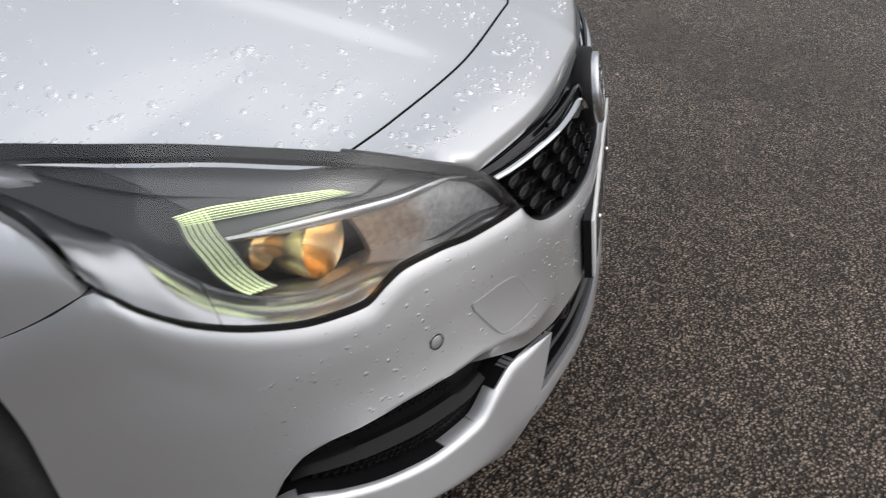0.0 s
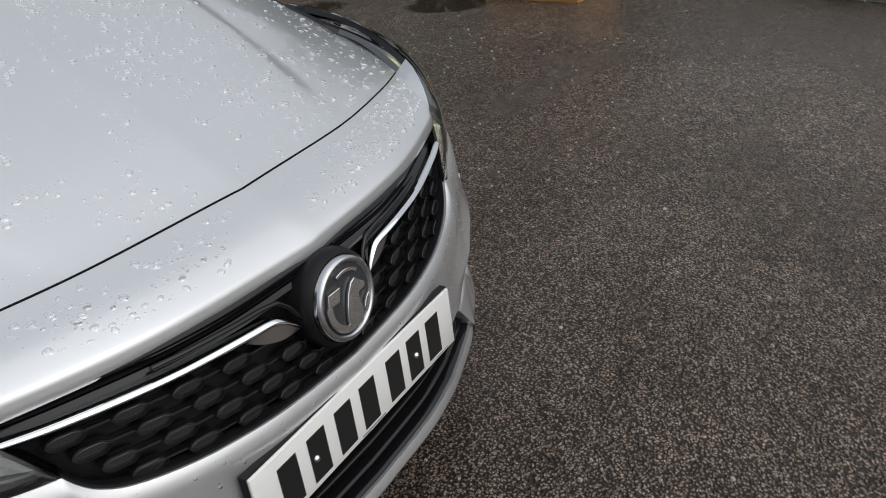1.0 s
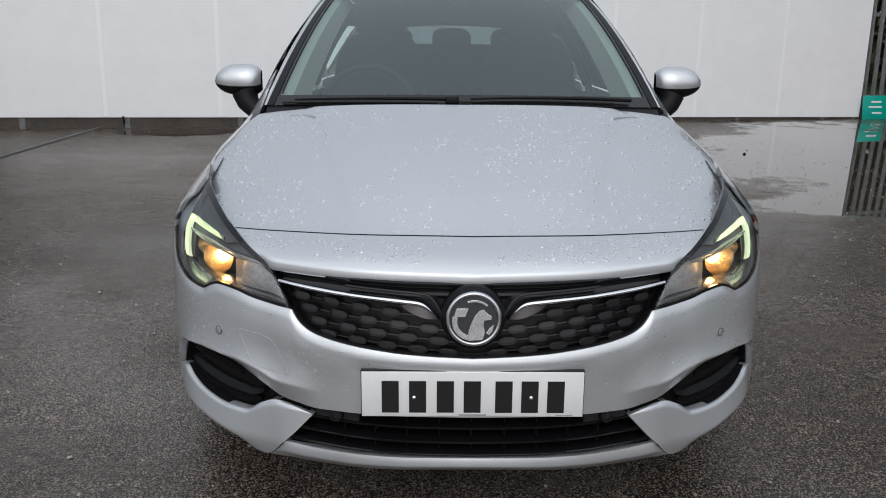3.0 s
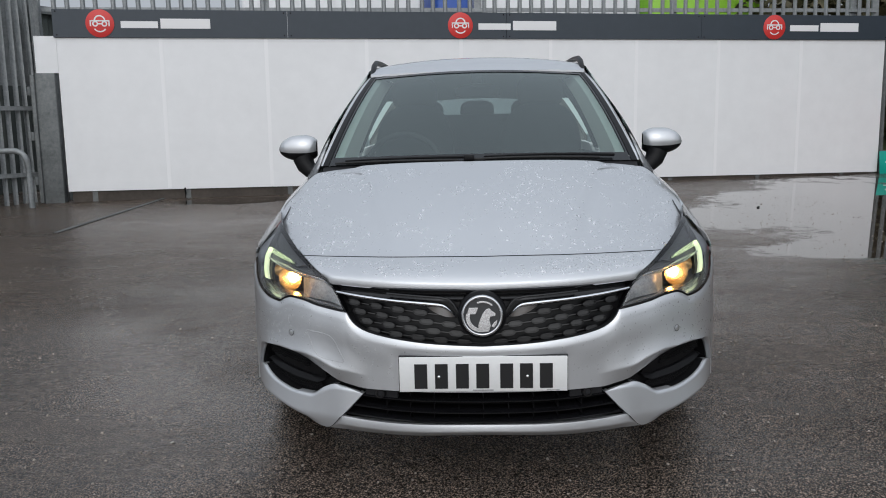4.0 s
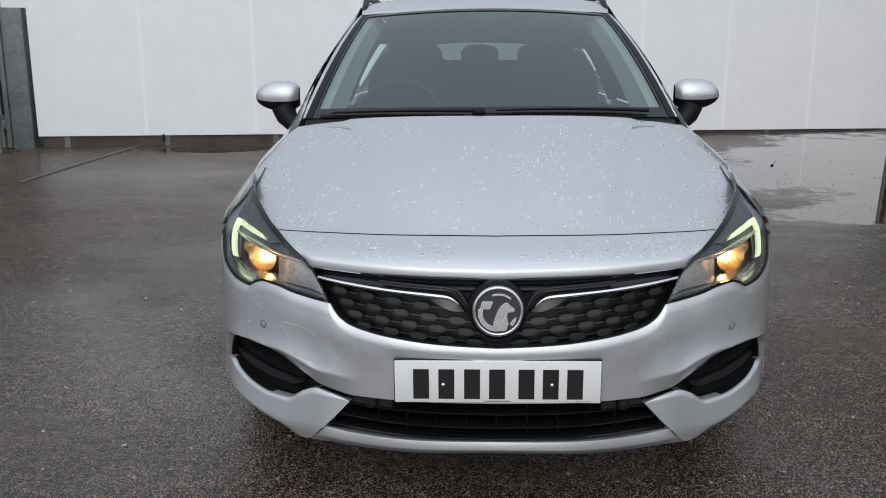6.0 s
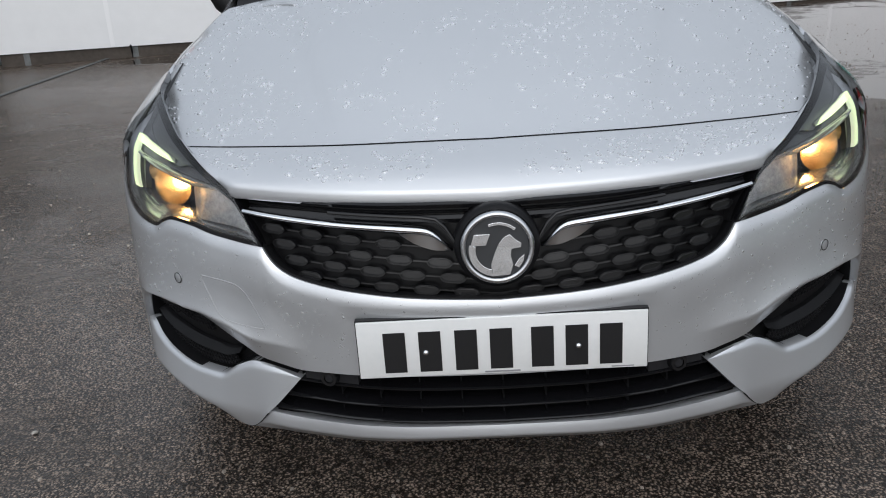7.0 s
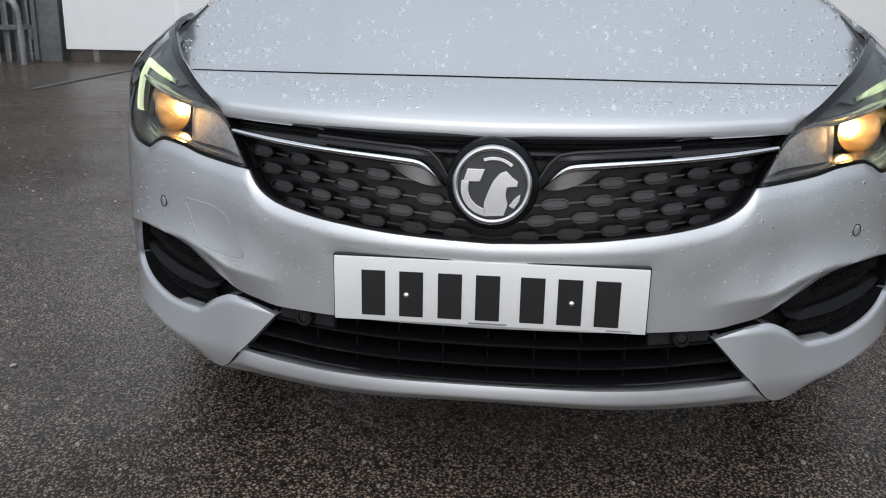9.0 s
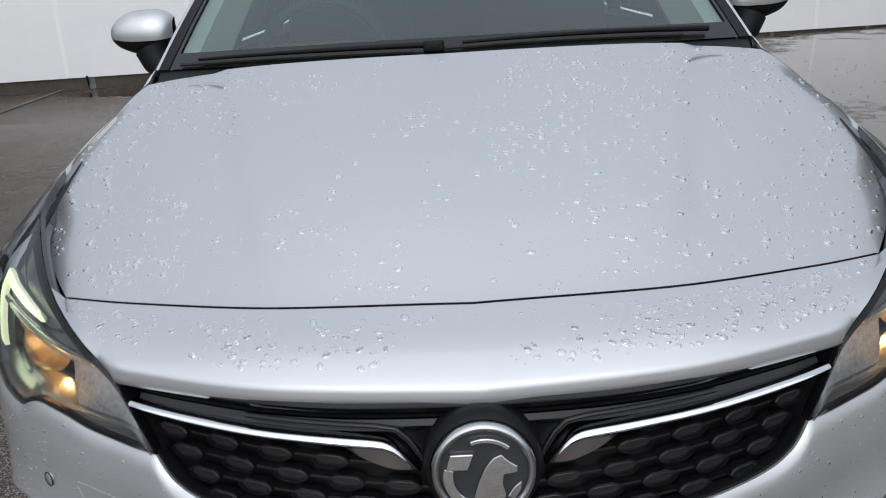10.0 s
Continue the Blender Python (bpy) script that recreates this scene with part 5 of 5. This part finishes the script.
# ---- lorries and stores beyond the fence ----
LORRY_WHITE = mottled("white_lorry_side", (0.68, 0.69, 0.7), (0.78, 0.79, 0.8), 0.4, 0.6)
LIME = mottled("lime_green_panel", (0.24, 0.52, 0.03), (0.3, 0.6, 0.05), 0.45, 0.8)
BLUE = mottled("blue_panel", (0.02, 0.07, 0.32), (0.03, 0.10, 0.4), 0.45, 0.8)


def lorry(w, off, length, height, mat, name, label, category):
    t = thing(name, label, category)
    t.matrix_basis = WALL @ pose(w, off, 0.3)
    part("body", boxed((0, 0, 0.95), (length, 2.4, height), 0.05), mat, t)
    part("chassis", boxed((0.1, 0.3, 0.55), (length - 0.1, 2.1, 0.95), 0.03), GAP, t)
    for k in range(int(length / 0.6)):
        part("rib", boxed((0.25 + 0.6 * k, -0.012, 1.05), (0.29 + 0.6 * k, 0.004, height - 0.12)), mat, t, flat=True)
    for x in (0.9, length - 0.9):
        for y in (0.25, 2.15):
            wm = pose(x, y, 0.48, 90)
            part("wheel", lathe([(0, 0.10), (0.28, 0.11), (0.3, 0.13), (0.44, 0.13), (0.48, 0.09), (0.48, -0.1), (0.3, -0.12), (0, -0.1)], 24, wm), RUBBER, t)


lorry(1.95, 3.3, 2.9, 3.35, LORRY_WHITE, "box_lorry", "white box lorry parked beyond the fence", "lorry")
lorry(5.85, 3.15, 2.75, 3.4, LORRY_WHITE, "box_lorry", "white box lorry parked beyond the fence", "lorry")
lorry(5.13, 3.35, 0.55, 3.35, BLUE, "blue_container", "blue container beyond the fence", "container")
lorry(8.85, 3.2, 2.1, 3.45, LIME, "lime_lorry", "lime green lorry body beyond the fence", "lorry")

# ---- verge on the far side: kerb, grass, fence, signs, planter ----
def kerb_x(y):
    return 4.93 + 0.235 * y


KERB = mottled("concrete_kerb", (0.13, 0.125, 0.11), (0.24, 0.23, 0.2), 0.8, 3.0, bumps=0.4, dist=0.003)
SOIL = mottled("verge_soil", (0.035, 0.045, 0.015), (0.06, 0.075, 0.02), 0.95, 2.0, bumps=0.6, dist=0.02)
GRASS = mottled("grass_blades", (0.05, 0.12, 0.015), (0.11, 0.2, 0.03), 0.6, 1.5)
kerb = thing("kerb", "mossy grey concrete kerb along the grass verge", "kerb", kind="structure")
turn = math.degrees(math.atan2(1, 0.235))
kerb.matrix_basis = pose(kerb_x(-8), -8, ground_height(kerb_x(-8), -8), 0, -2.28, turn)
km = mesh_of(boxed((0.004, -0.13, -0.1), (0.911, 0, 0.125), 0.018), "kerb_stone", KERB)
rnd = random.Random(5)
for i in range(24):
    ob = new("kerb_stone", km)
    ob.parent = kerb
    ob.matrix_basis = pose(0.915 * i, rnd.uniform(-0.004, 0.004), rnd.uniform(-0.006, 0.004), 0, 0, rnd.uniform(-0.3, 0.3))
verge = tagged(part("verge", sheet([[(kerb_x(y) + 0.13 + d, y, ground_height(kerb_x(y), y) + 0.10 + 0.03 * noise.noise((d * 0.8, y * 0.8, 0)) + (0.25 * min(d / 6, 1))) for d in (0, 0.3, 0.8, 1.5, 2.5, 4, 7, 14)] for y in steps(-8, 14, 50)]), SOIL), "damp grassy verge", "verge", kind="structure")


def grass():
    bm = bmesh.new()
    rnd = random.Random(3)
    verts, faces = [], []
    for i in range(26000):
        y = -2 + 16 * rnd.random()
        d = 0.14 + 3.4 * rnd.random() ** 1.6
        x, z = kerb_x(y) + d, ground_height(kerb_x(y), y) + 0.09 + 0.03 * noise.noise((d * 0.8, y * 0.8, 0)) + 0.25 * min(max(d - 0.13, 0) / 6, 1)
        h, a, lean_ = rnd.uniform(0.04, 0.12), rnd.random() * math.tau, rnd.uniform(0.01, 0.06)
        dx, dy = math.cos(a), math.sin(a)
        k = len(verts)
        verts += [(x - dy * 0.006, y + dx * 0.006, z), (x + dy * 0.006, y - dx * 0.006, z), (x + dx * lean_ * 0.4, y + dy * lean_ * 0.4, z + h * 0.6), (x + dx * lean_, y + dy * lean_, z + h)]
        faces += [(k, k + 1, k + 2), (k + 1, k + 3, k + 2)]
    me = bpy.data.meshes.new("grass")
    me.from_pydata(verts, [], faces)
    me.materials.append(GRASS)
    tagged(new("grass", me), "short wet green grass on the verge", "grass", kind="stuff")


grass()


def weeds():
    """Small leafy weeds at the foot of the kerb."""
    leaf = mottled("weed_leaf", (0.06, 0.13, 0.02), (0.12, 0.2, 0.03), 0.5, 8)
    rnd = random.Random(9)
    for y in (-1.6, -1.1, -0.7, -0.2, 2.9, 3.4, 4.1, 5.0, 6.2, 7.4):
        verts, faces = [], []
        big = 1.6 if y < 0 else 0.8
        for i in range(70 if y < 0 else 36):
            a, r, up = rnd.random() * math.tau, rnd.uniform(0.02, 0.13) * big, rnd.uniform(0.02, 0.11) * big
            l, w = rnd.uniform(0.03, 0.06), rnd.uniform(0.01, 0.018)
            c = Vector((r * math.cos(a), r * math.sin(a), up))
            d = Vector((math.cos(a), math.sin(a), rnd.uniform(-0.3, 0.4))).normalized()
            s_ = d.cross(Vector((0, 0, 1))).normalized() * w
            k = len(verts)
            verts += [c - d * l * 0.3, c + s_, c + d * l, c - s_]
            faces.append((k, k + 1, k + 2, k + 3))
        me = bpy.data.meshes.new("weed")
        me.from_pydata([tuple(v) for v in verts], [], faces)
        me.materials.append(leaf)
        ob = tagged(new("weed", me), "small green weed growing by the kerb", "weed", "weeds by the kerb")
        ob.location = (kerb_x(y) - 0.05, y, ground_height(kerb_x(y), y))


weeds()


def planter():
    wood = mottled("planter_timber", (0.30, 0.15, 0.05), (0.42, 0.23, 0.09), 0.5, 5.0, bumps=0.2, dist=0.002)
    p = thing("timber_planter", "orange-brown wet timber planter with a mitred top rim", "planter")
    p.matrix_basis = pose(4.57, 1.51, 0.022, 0, -2.3, 84.6)
    w, d = 0.75, 0.75
    for z0, z1 in ((0.0, 0.088), (0.092, 0.18)):
        for lo, hi in (((0, -0.04, z0), (w, 0, z1)), ((0, -d, z0), (w, -d + 0.04, z1)), ((0, -d + 0.04, z0), (0.04, -0.04, z1)), ((w - 0.04, -d + 0.04, z0), (w, -0.04, z1))):
            part("board", boxed(lo, hi, 0.004), wood, p)
    for pts in ([(-0.03, 0.03), (w + 0.03, 0.03), (w - 0.08, -0.08), (0.08, -0.08)], [(w + 0.03, 0.03), (w + 0.03, -d - 0.03), (w - 0.08, -d + 0.08), (w - 0.08, -0.08)], [(w + 0.03, -d - 0.03), (-0.03, -d - 0.03), (0.08, -d + 0.08), (w - 0.08, -d + 0.08)], [(-0.03, -d - 0.03), (-0.03, 0.03), (0.08, -0.08), (0.08, -d + 0.08)]):
        bm = bmesh.new()
        f = bm.faces.new([bm.verts.new((x, y, 0.182)) for x, y in pts])
        r = bmesh.ops.extrude_face_region(bm, geom=[f])
        for v in [q for q in r["geom"] if isinstance(q, bmesh.types.BMVert)]:
            v.co.z += 0.026
        part("rim_board", bm, wood, p, flat=True)
    part("soil", boxed((0.04, -d + 0.04, 0.04), (w - 0.04, -0.04, 0.12)), SOIL, p)
    tub = mottled("slate_blue_plastic", (0.03, 0.05, 0.085), (0.04, 0.065, 0.1), 0.5, 6)
    b = thing("blue_tub", "dark slate-blue square tub standing in the planter", "tub")
    b.matrix_basis = pose(4.57, 1.51, 0.142, 0, 0, 84.6) @ pose(0.36, -0.38, 0)
    rows = [[(sx * k, sy * k, z) for sx, sy in ((-1, -1), (1, -1), (1, 1), (-1, 1), (-1, -1))] for k, z in ((0.17, 0.0), (0.20, 0.55), (0.215, 0.55), (0.215, 0.585), (0.185, 0.585), (0.17, 0.25))]
    part("tub", sheet(rows), tub, b, flat=True)
    part("tap", tube(bmesh.new(), [(-0.19, 0.08, 0.16), (-0.24, 0.08, 0.16), (-0.24, 0.08, 0.10)], 0.012, 8), WHITE, b)


planter()

# red board on blue-grey posts behind the kerb
POST_BLUE = mottled("blue_grey_post", (0.06, 0.085, 0.13), (0.09, 0.12, 0.17), 0.5, 4)
board = thing("red_notice_board", "red notice board on blue-grey posts beyond the kerb", "notice board")
board.matrix_basis = pose(kerb_x(6.21) + 0.45, 6.21, 0.32, 0, -2.28, turn)
part("panel", boxed((0.05, -0.0, 0.14), (2.28, 0.02, 1.0), 0.006), mottled("red_board", (0.6, 0.03, 0.025), (0.68, 0.045, 0.035), 0.35, 2), board)
for x, z, w in ((0.45, 0.42, 0.18), (1.0, 0.40, 0.48), (1.9, 0.42, 0.2)):
    part("text_bar", boxed((x, 0.018, z), (x + w, 0.024, z + 0.05)), WHITE, board, flat=True)
for x in (-1.97, 0.0, 2.33):
    part("post", boxed((x - 0.035, -0.07, -0.15), (x + 0.035, 0.0, 1.25), 0.006), POST_BLUE, board)
    part("post_foot", boxed((x - 0.045, -0.08, -0.15), (x + 0.045, 0.01, 0.10), 0.01), WHITE, board)
palisade("palisade_fence", "weathered palisade fence along the verge", (kerb_x(7.2) + 1.4, 7.2), (kerb_x(12.5) + 0.7, 12.5), 2.0, 0.15, GALV_DARK, 0.4, (0.3, 1.5))
rail_post = thing("timber_post", "weathered post with a low rail beyond the kerb", "post")
rail_post.matrix_basis = pose(kerb_x(9.8) + 0.3, 9.8, 0.38, 0, -2.28, turn)
for x in (0.0, 1.3, 2.6):
    part("post", boxed((x - 0.05, -0.05, -0.1), (x + 0.05, 0.05, 1.0), 0.008), GALV_DARK, rail_post)
part("rail", boxed((-0.1, -0.02, 0.62), (2.7, 0.02, 0.69)), GALV_DARK, rail_post, flat=True)

teal = thing("teal_sign", "small teal sign board leaning by the hoarding's end", "sign")
teal.matrix_basis = WALL @ pose(10.93, -0.09, 0.425, -6, 0, 0)
part("panel", boxed((0, 0, 0.0), (0.38, 0.010, 0.33), 0.003), mottled("teal_board", (0.0, 0.30, 0.24), (0.0, 0.36, 0.28), 0.4, 4), teal)
for x, z, w in ((0.13, 0.235, 0.16), (0.09, 0.165, 0.21), (0.15, 0.085, 0.15)):
    part("text_bar", boxed((x, -0.004, z), (x + w, 0.001, z + 0.022)), WHITE, teal, flat=True)


rows = []
for k in steps(0, 1, 24):
    p = along(11.05 + 12 * k, 0.45)
    rows.append([(p.x - 0.275 * d, p.y + 0.9615 * d, 0.36 + 0.75 * min(d / 4, 1) + 0.05 * noise.noise((p.x, d, 1.3))) for d in (0, 0.5, 1.2, 2, 3, 4.5, 7, 12)])
tagged(part("bank", sheet(rows), SOIL), "damp grassy bank behind the fence", "bank", kind="structure")


def hedge():
    """A dark overgrown hedge beyond the fence: bare stems under many small leaves."""
    leaf = mottled("dark_hedge_leaf", (0.07, 0.075, 0.035), (0.15, 0.125, 0.07), 0.6, 2.0)
    bark = mottled("hedge_bark", (0.04, 0.03, 0.022), (0.08, 0.065, 0.05), 0.85, 8)
    rnd = random.Random(21)
    spots = [(kerb_x(3.0 + 1.7 * k) + 4.2 + rnd.uniform(-0.4, 0.4), 3.0 + 1.7 * k) for k in range(7)]
    spots += [tuple(along(11.3 + 1.5 * k, 2.8 + rnd.uniform(-0.5, 0.5)))[:2] for k in range(8)]
    for x, y in spots:
        high = rnd.uniform(3.6, 5.2)
        t = thing("hedge_tree", "dark overgrown hedge tree beyond the verge", "tree", group="hedge beyond the verge")
        t.location = (x, y, 0.55)
        bm = bmesh.new()
        tips = []
        for q in range(7):
            a, r = rnd.random() * math.tau, rnd.uniform(0.4, 1.2)
            tip = Vector((r * math.cos(a), r * math.sin(a), high * rnd.uniform(0.6, 0.95)))
            tips.append(tip)
            tube(bm, [Vector((0.03 * q - 0.1, 0, -0.1)), tip * 0.45 + Vector((rnd.uniform(-0.1, 0.1), rnd.uniform(-0.1, 0.1), 0.1)), tip], [0.06, 0.035, 0.01], 6)
        part("trunk", bm, bark, t)
        verts, faces = [], []
        for q in range(4200):
            tip = rnd.choice(tips) * rnd.uniform(0.12, 1.05)
            c = tip + Vector((rnd.gauss(0, 0.38), rnd.gauss(0, 0.38), rnd.gauss(0, 0.3)))
            if c.z < 0.02:
                continue
            d = Vector((rnd.uniform(-1, 1), rnd.uniform(-1, 1), rnd.uniform(-0.6, 0.6))).normalized() * rnd.uniform(0.07, 0.15)
            w = d.cross(Vector((rnd.uniform(-1, 1), rnd.uniform(-1, 1), 1))).normalized() * rnd.uniform(0.04, 0.08)
            j = len(verts)
            verts += [tuple(c - d), tuple(c + w), tuple(c + d), tuple(c - w)]
            faces.append((j, j + 1, j + 2, j + 3))
        me = bpy.data.meshes.new("crown")
        me.from_pydata(verts, [], faces)
        me.materials.append(leaf)
        ob = new("crown", me)
        ob.parent = t


hedge()

# drain channel and litter on the tarmac
drain = thing("drain_channel", "narrow iron drain channel set in the tarmac", "drain")
drain.matrix_basis = pose(-4.01, 5.05, 0.240, 0, -2.4, 87.6)
part("channel", boxed((0, -0.027, -0.02), (2.94, 0.027, 0.008), 0.002), RUBBER, drain, flat=True)
dm = mesh_of(boxed((-0.010, -0.021, 0.004), (0.010, 0.021, 0.0095)), "drain_bar", GALV_DARK, True)
for i in range(81):
    ob = new("drain_bar", dm)
    ob.parent = drain
    ob.matrix_basis = pose(0.03 + 0.036 * i, 0, 0.004)
for x, y, s_ in ((2.96, 6.26, 0.024), (3.08, 6.52, 0.016), (-0.62, -0.45, 0.012), (0.86, 0.06, 0.009), (1.64, 0.02, 0.011), (-1.16, 0.41, 0.012)):
    bm = bmesh.new()
    bmesh.ops.create_icosphere(bm, subdivisions=1, radius=1.0)
    for v in bm.verts:
        v.co *= 0.8 + 0.4 * noise.noise(v.co * 1.7 + Vector((x, y, 0)))
    st = part("stone", bm, mottled("pale_stone", (0.3, 0.28, 0.25), (0.45, 0.42, 0.38), 0.7, 30) if s_ < 0.02 else GAP)
    st.matrix_basis = pose(x, y, ground_height(x, y) + s_ * 0.3) @ Matrix.Diagonal((s_, s_ * 0.8, s_ * 0.5, 1))
    tagged(st, "small pale stone lying on the tarmac" if s_ < 0.02 else "dark lump of debris on the tarmac", "stone")
litter = part("litter", blob((0, 0, 0.02), (0.09, 0.05, 0.02), 2.2, 14, 8), WHITE)
litter.matrix_basis = pose(6.02, 8.01, 0.288, 0, 0, 70)
tagged(litter, "crumpled white litter lying near the kerb", "litter")


def grit():
    """Loose chips and crumbs lying on the tarmac."""
    rnd = random.Random(31)
    chip = mottled("loose_chips", (0.05, 0.042, 0.035), (0.45, 0.39, 0.33), 0.45, 40)
    verts, faces = [], []
    for i in range(9500):
        x, y = rnd.uniform(-3.6, 3.8), -1.2 + 8.5 * rnd.random() ** 1.3
        if abs(x) < 0.6 and 0.3 < y < 4.5:
            continue
        r = 0.0014 + 0.0058 * rnd.random() ** 4
        z, a = ground_height(x, y), rnd.random() * math.tau
        k = len(verts)
        ring = [(r * rnd.uniform(0.7, 1.3) * math.cos(a + j * math.tau / 5), r * rnd.uniform(0.7, 1.3) * math.sin(a + j * math.tau / 5)) for j in range(5)]
        verts += [(x + p, y + q, z - 0.001) for p, q in ring] + [(x + p * 0.6, y + q * 0.6, z + r * rnd.uniform(0.6, 0.9)) for p, q in ring]
        faces += [(k + j, k + (j + 1) % 5, k + 5 + (j + 1) % 5, k + 5 + j) for j in range(5)] + [tuple(k + 5 + j for j in range(5))]
    me = bpy.data.meshes.new("grit")
    me.from_pydata(verts, [], faces)
    me.materials.append(chip)
    tagged(new("grit", me), "loose pale grit scattered on the wet tarmac", "grit", kind="stuff")


grit()


# ---- rain drops ----
WATER = material("rain_water", (1, 1, 1), 0.05, 0.0, Transmission_Weight=1.0, IOR=1.333)


def drops(name, label, count, place, seed, small, large):
    """Flattened beads lying on a surface; place(rnd) gives a point and its outward normal and downhill way, or None."""
    rnd = random.Random(seed)
    verts, faces = [], []
    made = 0
    while made < count:
        spot = place(rnd)
        if spot is None:
            continue
        p, n, down = spot
        made += 1
        r = small + (large - small) * rnd.random() ** 3.2
        side_ = n.cross(down).normalized()
        down = side_.cross(n).normalized()
        long_ = rnd.uniform(0.8, 1.25)
        k = len(verts)
        ph = rnd.random()
        for q, h in ((1.0, 0.0), (0.84, 0.30), (0.45, 0.45)):
            for i in range(8):
                a = (i + ph) * math.tau / 8
                w = 1 + 0.16 * math.sin(2 * a + ph * 9)
                verts.append(p + side_ * (r * q * w * math.cos(a) * 1.1) + down * (r * q * w * math.sin(a) * long_) + n * (r * h - 0.0002))
        verts.append(p + n * r * 0.48)
        for j in range(2):
            for i in range(8):
                faces.append((k + 8 * j + i, k + 8 * j + (i + 1) % 8, k + 8 * j + 8 + (i + 1) % 8, k + 8 * j + 8 + i))
        for i in range(8):
            faces.append((k + 16 + i, k + 16 + (i + 1) % 8, k + 24))
        faces.append(tuple(k + i for i in reversed(range(8))))
    me = bpy.data.meshes.new(name)
    me.from_pydata([tuple(v) for v in verts], [], faces)
    me.materials.append(WATER)
    me.polygons.foreach_set("use_smooth", [True] * len(me.polygons))
    tagged(new(name, me), label, "rain drops", kind="stuff")


def on_hood(lo, hi, dens):
    def place(rnd):
        d = rnd.uniform(lo, hi)
        x = rnd.uniform(-1, 1) * (bonnet_edge(d) - 0.01)
        thick = noise.noise((x * 3.2 + 4.1, d * 4.5, 0.3)) * 0.9 + noise.noise((x * 13, d * 13, 1.7)) * 0.8 + dens
        if 0.24 > abs(x + 0.16) and d > 0.25:
            thick -= 0.35
        if x > 0.05:
            thick += 0.12
        if rnd.random() > thick:
            return None
        e = 0.004
        p = hood(x, d)
        n = (hood(x + e, d) - hood(x - e, d)).cross(hood(x, d + e) - hood(x, d - e)).normalized()
        if n.z < 0:
            n = -n
        return p, n, Vector((0, -1, -0.4))
    return place


def on_skin(rnd):
    x = rnd.uniform(-0.80, 0.80)
    lo, hi = skin_low(abs(x)), skin_high(abs(x))
    z = lo + (hi - lo) * rnd.uniform(0.12, 0.95)
    if abs(x) < 0.28 and z < 0.48 or rnd.random() > 0.35 + 0.6 * abs(x):
        return None
    e = 0.004
    p = skin_point(x, z, 0)
    n = (skin_point(x + e, z, 0) - p).cross(skin_point(x, z + e, 0) - p).normalized()
    if n.y > 0:
        n = -n
    return p, n, Vector((0, 0, -1))


drops("bonnet_drops", "clear rain drops beading on the silver bonnet", 2300, on_hood(0.128, 0.75, 0.48), 11, 0.0013, 0.0062)
drops("nose_drops", "clear rain drops beading on the panel above the grille", 620, on_hood(0.02, 0.098, 0.6), 12, 0.0013, 0.0058)
drops("bumper_drops", "small rain drops on the silver bumper", 800, on_skin, 13, 0.0008, 0.0030)
